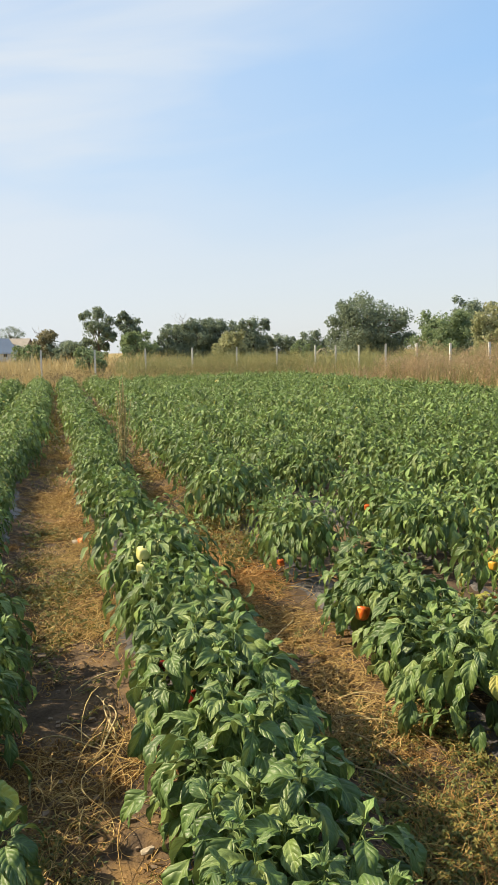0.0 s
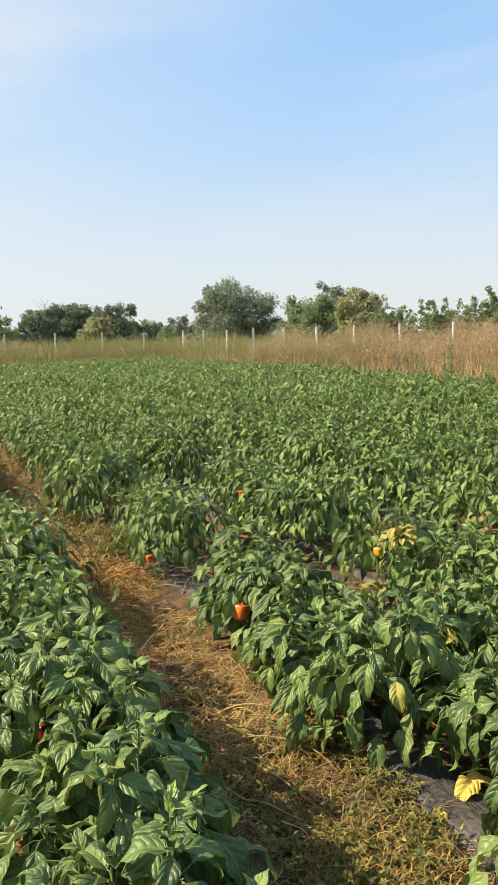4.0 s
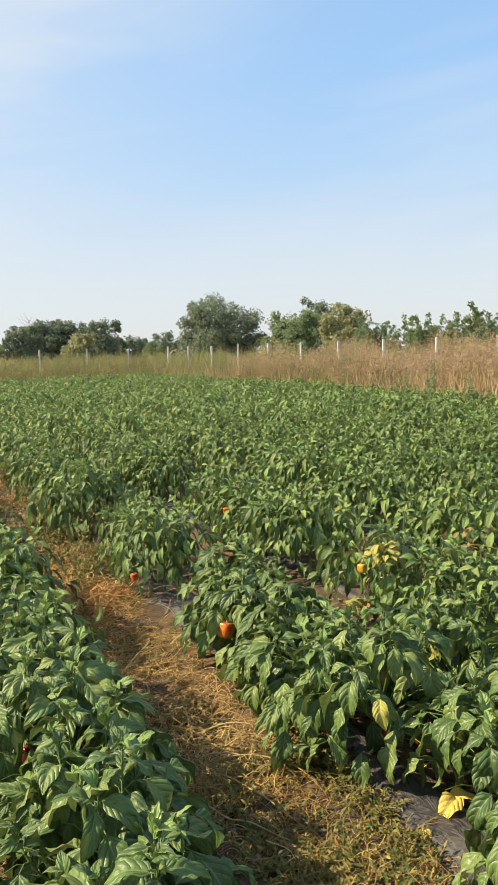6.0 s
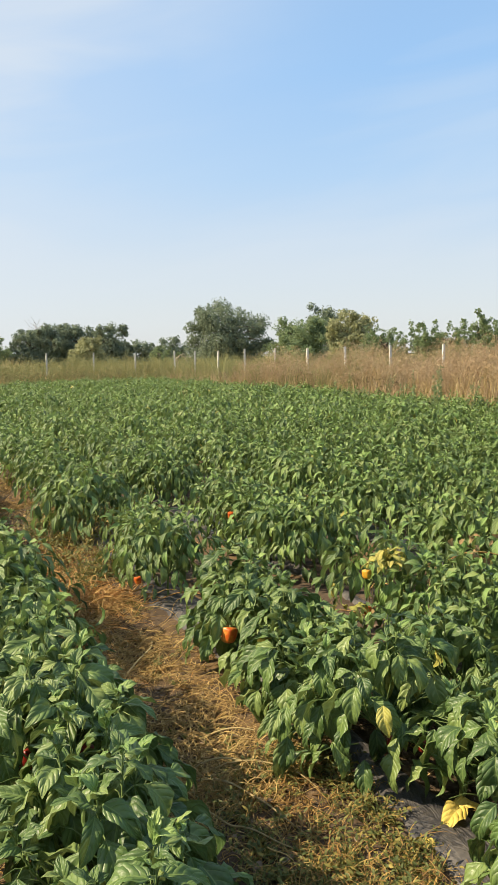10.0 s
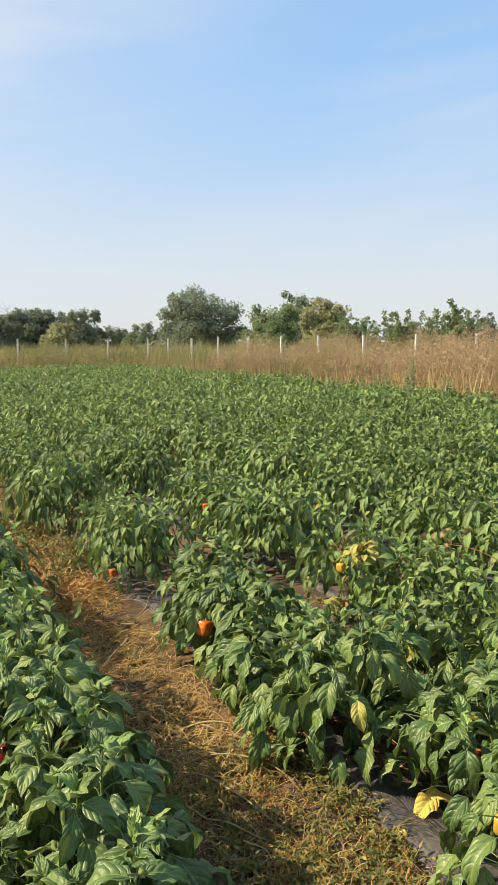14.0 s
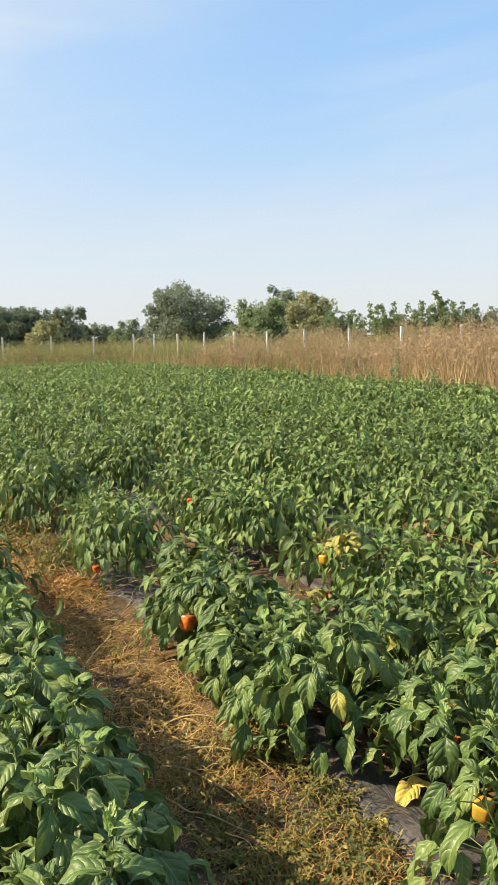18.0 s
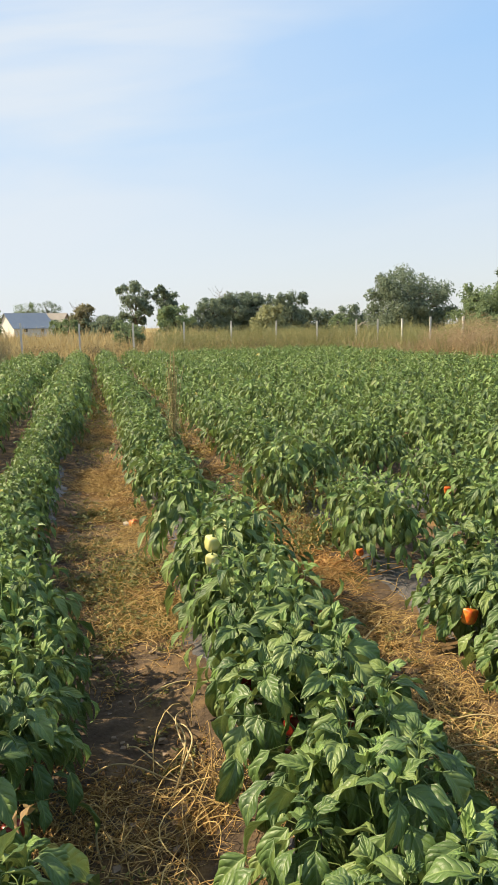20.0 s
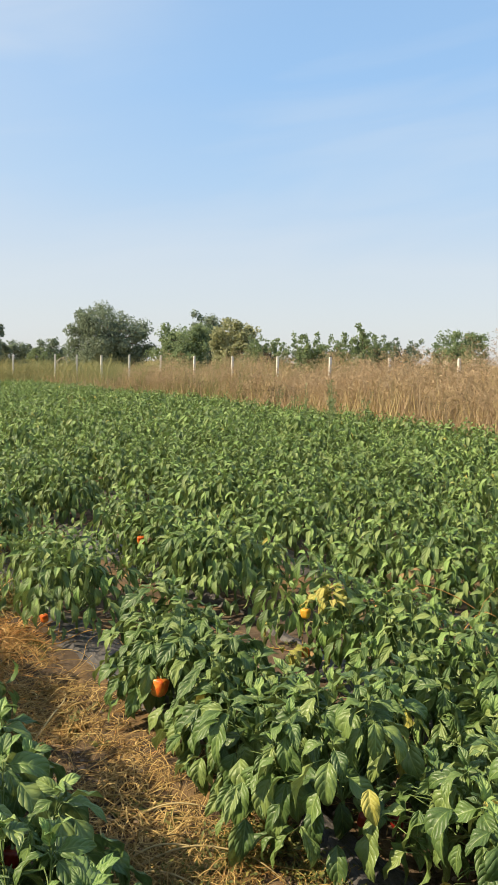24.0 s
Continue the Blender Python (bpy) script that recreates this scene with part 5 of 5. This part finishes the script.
# ---- trees ----
def tree(x, y, top, half, seed, mat, label, low=0.25, leaf=0.30, count=2600, lobes=22, shoots=0):
    """A tapered trunk with limbs, and a crown of many small leaves in uneven lobes."""
    r = np.random.default_rng(seed)
    t = new("tree")
    t.matrix_basis = pose(x, y, 0, 0, 0, 0)
    trunk_h = top * 0.62
    pieces = [tube(np.stack([0.1 * np.sin(np.linspace(0, 3, 7) + seed), 0.1 * np.cos(np.linspace(0, 2, 7)), np.linspace(-0.1, trunk_h, 7)], -1),
                   np.linspace(top * 0.03, top * 0.012, 7), 8)]
    mid, span = top * (low + 1) / 2, top * (1 - low) / 2
    centres = []
    for i in range(lobes):
        a, c = r.uniform(0, 6.28), r.uniform(-1, 0.78)
        ring = math.sqrt(1 - abs(c) ** 2.8) * r.uniform(0.45, 0.84)
        centres.append([half * ring * math.cos(a), half * ring * math.sin(a), mid + span * c * r.uniform(0.78, 1.0)])
    if shoots:
        centres = []
        for i in range(shoots):
            a, reach, h = r.uniform(0, 6.28), half * math.sqrt(r.random()), top * r.uniform(0.62, 1.0)
            for f in np.linspace(0.2, 0.97, 9):
                fan = reach * (0.35 + 0.65 * f) + r.normal(0, 0.08)
                centres.append([fan * math.cos(a) + r.normal(0, 0.16), fan * math.sin(a) + r.normal(0, 0.16), h * f])
    centres = np.array(centres)
    lobes = len(centres)
    limbs = []
    for c in centres[::3]:
        s = np.array([0, 0, trunk_h * r.uniform(0.4, 0.95)])
        k = np.linspace(0, 1, 5)[:, None]
        limbs.append(tube(s * (1 - k) + c * k + [0, 0, 0.12 * top] * (k * (1 - k)), np.linspace(top * 0.012, top * 0.003, 5), 5))
    v, q = merged(pieces)
    put("trunk", mesh_np("trunk", v, q, mats=[BARK]), t)
    for v, q in limbs:
        put("limb", mesh_np("limb", v, q, mats=[BARK]), t)
    which = r.integers(0, lobes, count)
    d = r.normal(0, 1, (count, 3))
    d /= np.linalg.norm(d, axis=1, keepdims=True)
    size = (half * r.uniform(0.13, 0.30, lobes))[which] * (span / half if span < half else 1) * r.beta(1.8, 1.1, count)
    pos = centres[which] + d * size[:, None] * [1, 1, 0.85]
    if shoots:
        pos = centres[which] + d * (r.beta(1.5, 1.2, count) * r.uniform(0.12, 0.30, lobes)[which])[:, None]
    fill = r.random(count) < (0.0 if shoots else 0.08 if low > 0.25 else 0.25)
    body = d * np.cbrt(r.random(count))[:, None] * [half * 0.74, half * 0.74, span * 0.78] + [0, 0, mid]
    pos = np.where(fill[:, None], body, pos)
    pos[:, 2] = np.abs(pos[:, 2] - 0.15) + 0.15
    face = d + r.normal(0, 0.45, (count, 3)) + [0, 0, 0.2]
    face /= np.linalg.norm(face, axis=1, keepdims=True)
    along = np.cross(face, r.normal(0, 1, (count, 3)))
    along /= np.linalg.norm(along, axis=1, keepdims=True)
    rot = np.stack([along, np.cross(face, along), face], -1)
    v, q, uv, _ = joined_leaves(CLUMPS, pos, rot, leaf * r.uniform(0.6, 1.4, count), r)
    put("crown", mesh_np("crown", v, q, mats=[mat]), t)
    return tagged(t, label, "tree", "trees behind the field")


DARK, PALE, YEL, DRY = "dark green broad-leaved tree", "lighter green leafy tree", "bushy tree with yellow-green leaves", "thin tree with drying brownish foliage"
for i, (x, y, top, half, mat, label, low, count) in enumerate((
        (-15.1, 72.8, 3.9, 1.6, LIME, PALE, 0.1, 1500), (-33.0, 212.0, 9.0, 3.6, LIME, PALE, 0.2, 1500),
        (-27.5, 214.0, 9.8, 3.6, OAK, DARK, 0.2, 1300), (-8.2, 94.0, 4.8, 1.4, BROWNISH, DRY, 0.1, 1100),
        (-5.1, 89.2, 3.4, 1.9, OAK, DARK, 0.0, 1300), (-1.9, 84.3, 6.1, 1.9, OAK, DARK, 0.3, 1800),
        (1.2, 84.4, 6.0, 1.2, OAK, DARK, 0.3, 1300), (1.9, 79.3, 4.1, 1.6, LIME, PALE, 0.0, 1500),
        (6.2, 84.0, 5.1, 1.9, OAK, DARK, 0.05, 1900), (8.9, 88.7, 6.0, 2.4, OAK, DARK, 0.05, 2400),
        (11.3, 88.5, 6.0, 2.0, OAK, DARK, 0.05, 2000), (10.7, 73.4, 3.7, 1.5, WILLOW, YEL, 0.0, 1300),
        (14.7, 86.0, 6.1, 1.9, OAK, DARK, 0.05, 2000), (17.6, 97.0, 4.0, 1.9, OAK, DARK, 0.0, 1200),
        (20.3, 97.1, 4.2, 1.8, OAK, DARK, 0.0, 1300), (23.8, 96.3, 4.5, 2.0, OAK, DARK, 0.0, 1500),
        (27.7, 84.9, 7.9, 4.5, OAK, "large dark round-crowned oak", 0.05, 6500), (33.1, 77.5, 5.9, 3.0, LIME, PALE, 0.05, 3000),
        (39.1, 83.5, 7.8, 2.4, OAK, DARK, 0.1, 2200), (31.6, 62.7, 5.7, 2.2, WILLOW, YEL, 0.0, 2600),
        (29.6, 52.4, 3.6, 1.3, LIME, PALE, 0.0, 1100), (32.0, 51.0, 3.7, 1.5, LIME, PALE, 0.0, 1300),
        (33.6, 50.0, 3.9, 1.2, LIME, PALE, 0.0, 1100), (34.2, 47.1, 4.2, 0.75, LIME, PALE, 0.1, 750),
        (36.3, 48.0, 3.7, 1.0, LIME, PALE, 0.0, 900), (38.7, 48.7, 4.1, 1.5, OAK, DARK, 0.0, 1400),
        (43.6, 47.2, 4.6, 2.2, LIME, PALE, 0.05, 2300), (48.0, 42.0, 3.2, 1.8, LIME, PALE, 0.0, 1200))):
    tree(x, y, top * 1.07, half * (0.9 if i == 23 else 1.5 if 20 <= i < 26 else 1.25), 200 + i, mat, label, 0.3 if i in (5, 6) else low * 1.3 - 0.42, 0.32 if y > 60 else 0.24, int(count * (2.2 if 20 <= i < 26 else 1.9 if i in (5, 6) else 3.6)), 84 if half > 2 else 26 if i in (5, 6) else 52, 6 if i == 23 else 15 if 20 <= i < 26 else 0)
for i, (x, y, top, half) in enumerate(((-3.0, 95, 2.6, 2.4), (4.0, 92, 2.7, 2.2), (26.0, 98, 3.4, 2.5), (36, 82, 3.4, 3.0), (41, 56, 2.7, 2.2), (46, 52, 2.6, 2.4), (-9.6, 92, 3.4, 1.4), (-6.8, 93, 3.6, 1.7), (-11.5, 96, 3.2, 1.2), (-4.2, 90, 3.4, 1.6), (3.6, 86, 3.6, 1.7), (30.5, 57, 2.8, 1.8), (34, 60, 3.2, 2.2), (38, 60, 3.2, 2.4), (28, 66, 3.0, 2.0), (42, 60, 3.0, 2.2), (22, 92, 3.2, 2.4), (14, 92, 3.4, 2.2), (37, 70, 3.8, 2.4))):
    tree(x, y, top, half, 260 + i, OAK if i % 2 else LIME, "low green hedge bush", 0.0, 0.3, 1000, 14)
bush = tree(-1.5, 44.8, 2.3, 1.05, 290, LIME, "leafy green bush beside the fence", 0.0, 0.2, 1400, 16)


def bare_tree(x, y, top, seed):
    """A dead tree: forked grey limbs without leaves."""
    r = np.random.default_rng(seed)
    t = new("dead_tree")
    t.matrix_basis = pose(x, y, 0)
    k = np.linspace(0, 1, 7)
    put("trunk", mesh_np("trunk", *tube(np.stack([0.15 * np.sin(3 * k), 0 * k, top * 0.9 * k], -1), np.linspace(0.07, 0.02, 7), 6), mats=[OLD_WOOD]), t)
    for i in range(16):
        h, a, l = top * r.uniform(0.5, 0.9), r.uniform(0, 6.28), r.uniform(0.5, 1.3)
        line = np.stack([l * k * math.cos(a) + 0.06 * np.sin(9 * k + i), l * k * math.sin(a), h + 0.9 * l * k ** 1.4 + 0.05 * np.sin(7 * k)], -1)
        put("limb", mesh_np("limb", *tube(line, np.linspace(0.022, 0.008, 7), 4), mats=[OLD_WOOD]), t)
    tagged(t, "bare grey dead tree standing among green ones", "tree", "trees behind the field")


bare_tree(6.9, 85.5, 5.9, 5)
bare_tree(-9.0, 96.0, 4.6, 6)


# ---- greenhouse ----
def tunnel():
    half, high, y0, y1 = 4.4, 4.75, 6.0, 45.6
    house = new("greenhouse")
    house.matrix_basis = pose(-5.6 - half, 0, 0, 0, 0, math.degrees(math.atan(0.085)))
    t = np.linspace(0, math.pi, 41)
    arch = np.stack([half * np.cos(t), np.zeros_like(t), high * np.sin(t) ** 0.92], -1)
    ribs_y = np.arange(y0, y1 + 0.1, 2.2)
    ys = np.linspace(y0, ribs_y[-1], 37 * 2 + 1)
    sag = 1 - 0.006 * np.sin(math.pi * ((ys - y0) / 2.2 % 1.0))
    v = np.concatenate([arch * [s, 1, s] + [0, yy, 0.02] for s, yy in zip(sag, ys)])
    put("film_cover", mesh_np("film_cover", v, grid_quads(len(ys), 41), mats=[TUNNEL]), house, None, "milky translucent plastic film")
    for yy in ribs_y:
        v, q = tube(arch * [1.004, 1, 1.004] + [0, yy, 0.02], np.full(41, 0.022), 6)
        put("rib", mesh_np("rib", v, q, mats=[STEEL]), house)
    for a in (0.72, math.pi - 0.72, math.pi / 2):
        p = np.array([half * math.cos(a), 0, high * math.sin(a) ** 0.92]) * 1.004
        v, q = tube([p + [0, y0, 0.02], p + [0, (y0 + y1) / 2, 0.02], p + [0, ribs_y[-1], 0.02]], [0.05] * 3, 6)
        put("rail", mesh_np("rail", v, q, mats=[STEEL]), house)
    for yy in (y0, ribs_y[-1]):
        rings = np.concatenate([arch * [f, 1, f] + [0, yy, 0.02] for f in (0.02, 0.5, 0.996)])
        put("end_wall", mesh_np("end_wall", rings, grid_quads(3, 41), mats=[TUNNEL]), house)
    tagged(house, "long arched greenhouse tunnel of milky film on steel ribs", "greenhouse")


tunnel()


# ---- houses ----
def gabled(x, y, turn, length, deep, eave, ridge, wall, roof, label, windows):
    h = new("house")
    h.matrix_basis = pose(x, y, 0, 0, 0, turn)
    bm = bmesh.new()
    prof = [(-deep / 2, 0), (deep / 2, 0), (deep / 2, eave), (0, ridge), (-deep / 2, eave)]
    a = [bm.verts.new((-length / 2, p, z)) for p, z in prof]
    b = [bm.verts.new((length / 2, p, z)) for p, z in prof]
    bm.faces.new(a)
    bm.faces.new(b[::-1])
    for i in range(5):
        bm.faces.new((a[i], b[i], b[(i + 1) % 5], a[(i + 1) % 5]))
    bmesh.ops.recalc_face_normals(bm, faces=bm.faces)
    part("wall", bm, wall, h)
    for s in (-1, 1):
        bm = bmesh.new()
        e, o = s * (deep / 2 + 0.35), 0.4
        drop = (ridge - eave) / (deep / 2) * 0.35
        c = [(-length / 2 - o, e, eave - drop + 0.05), (length / 2 + o, e, eave - drop + 0.05), (length / 2 + o, 0, ridge + 0.06), (-length / 2 - o, 0, ridge + 0.06)]
        lo = [bm.verts.new(p) for p in c]
        hi = [bm.verts.new((p[0], p[1], p[2] + 0.12)) for p in c]
        bm.faces.new(lo)
        bm.faces.new(hi)
        for i in range(4):
            bm.faces.new((lo[i], lo[(i + 1) % 4], hi[(i + 1) % 4], hi[i]))
        bmesh.ops.recalc_face_normals(bm, faces=bm.faces)
        part("roof", bm, roof, h)
    for wx, wz in windows:
        bm = bmesh.new()
        box(bm, (wx - 0.5, -deep / 2 - 0.06, wz - 0.6), (wx + 0.5, -deep / 2 + 0.02, wz + 0.6))
        w = part("window", bm, WHITE_WALL, h)
        bm = bmesh.new()
        box(bm, (wx - 0.42, -deep / 2 - 0.08, wz - 0.52), (wx + 0.42, -deep / 2 - 0.062, wz + 0.52))
        part("pane", bm, DARK_GLASS, w)
    return tagged(h, label, "house")


gabled(-28.0, 180, 38, 9.5, 7, 2.0, 5.0, WHITE_WALL, BLUE_ROOF, "small white house with a blue-grey roof far off", [(-2, 1.6), (2, 1.6)])
gabled(-22.5, 185, -12, 5.5, 6, 3.2, 5.0, BROWN_WALL, OLD_WOOD, "tall narrow brown house half hidden by trees", [(-1.2, 3.0), (1.2, 3.0)])
gabled(-17.8, 182, 0, 5.0, 3, 1.9, 2.6, WHITE_WALL, RED_ROOF, "low white outbuilding far behind the meadow", [])
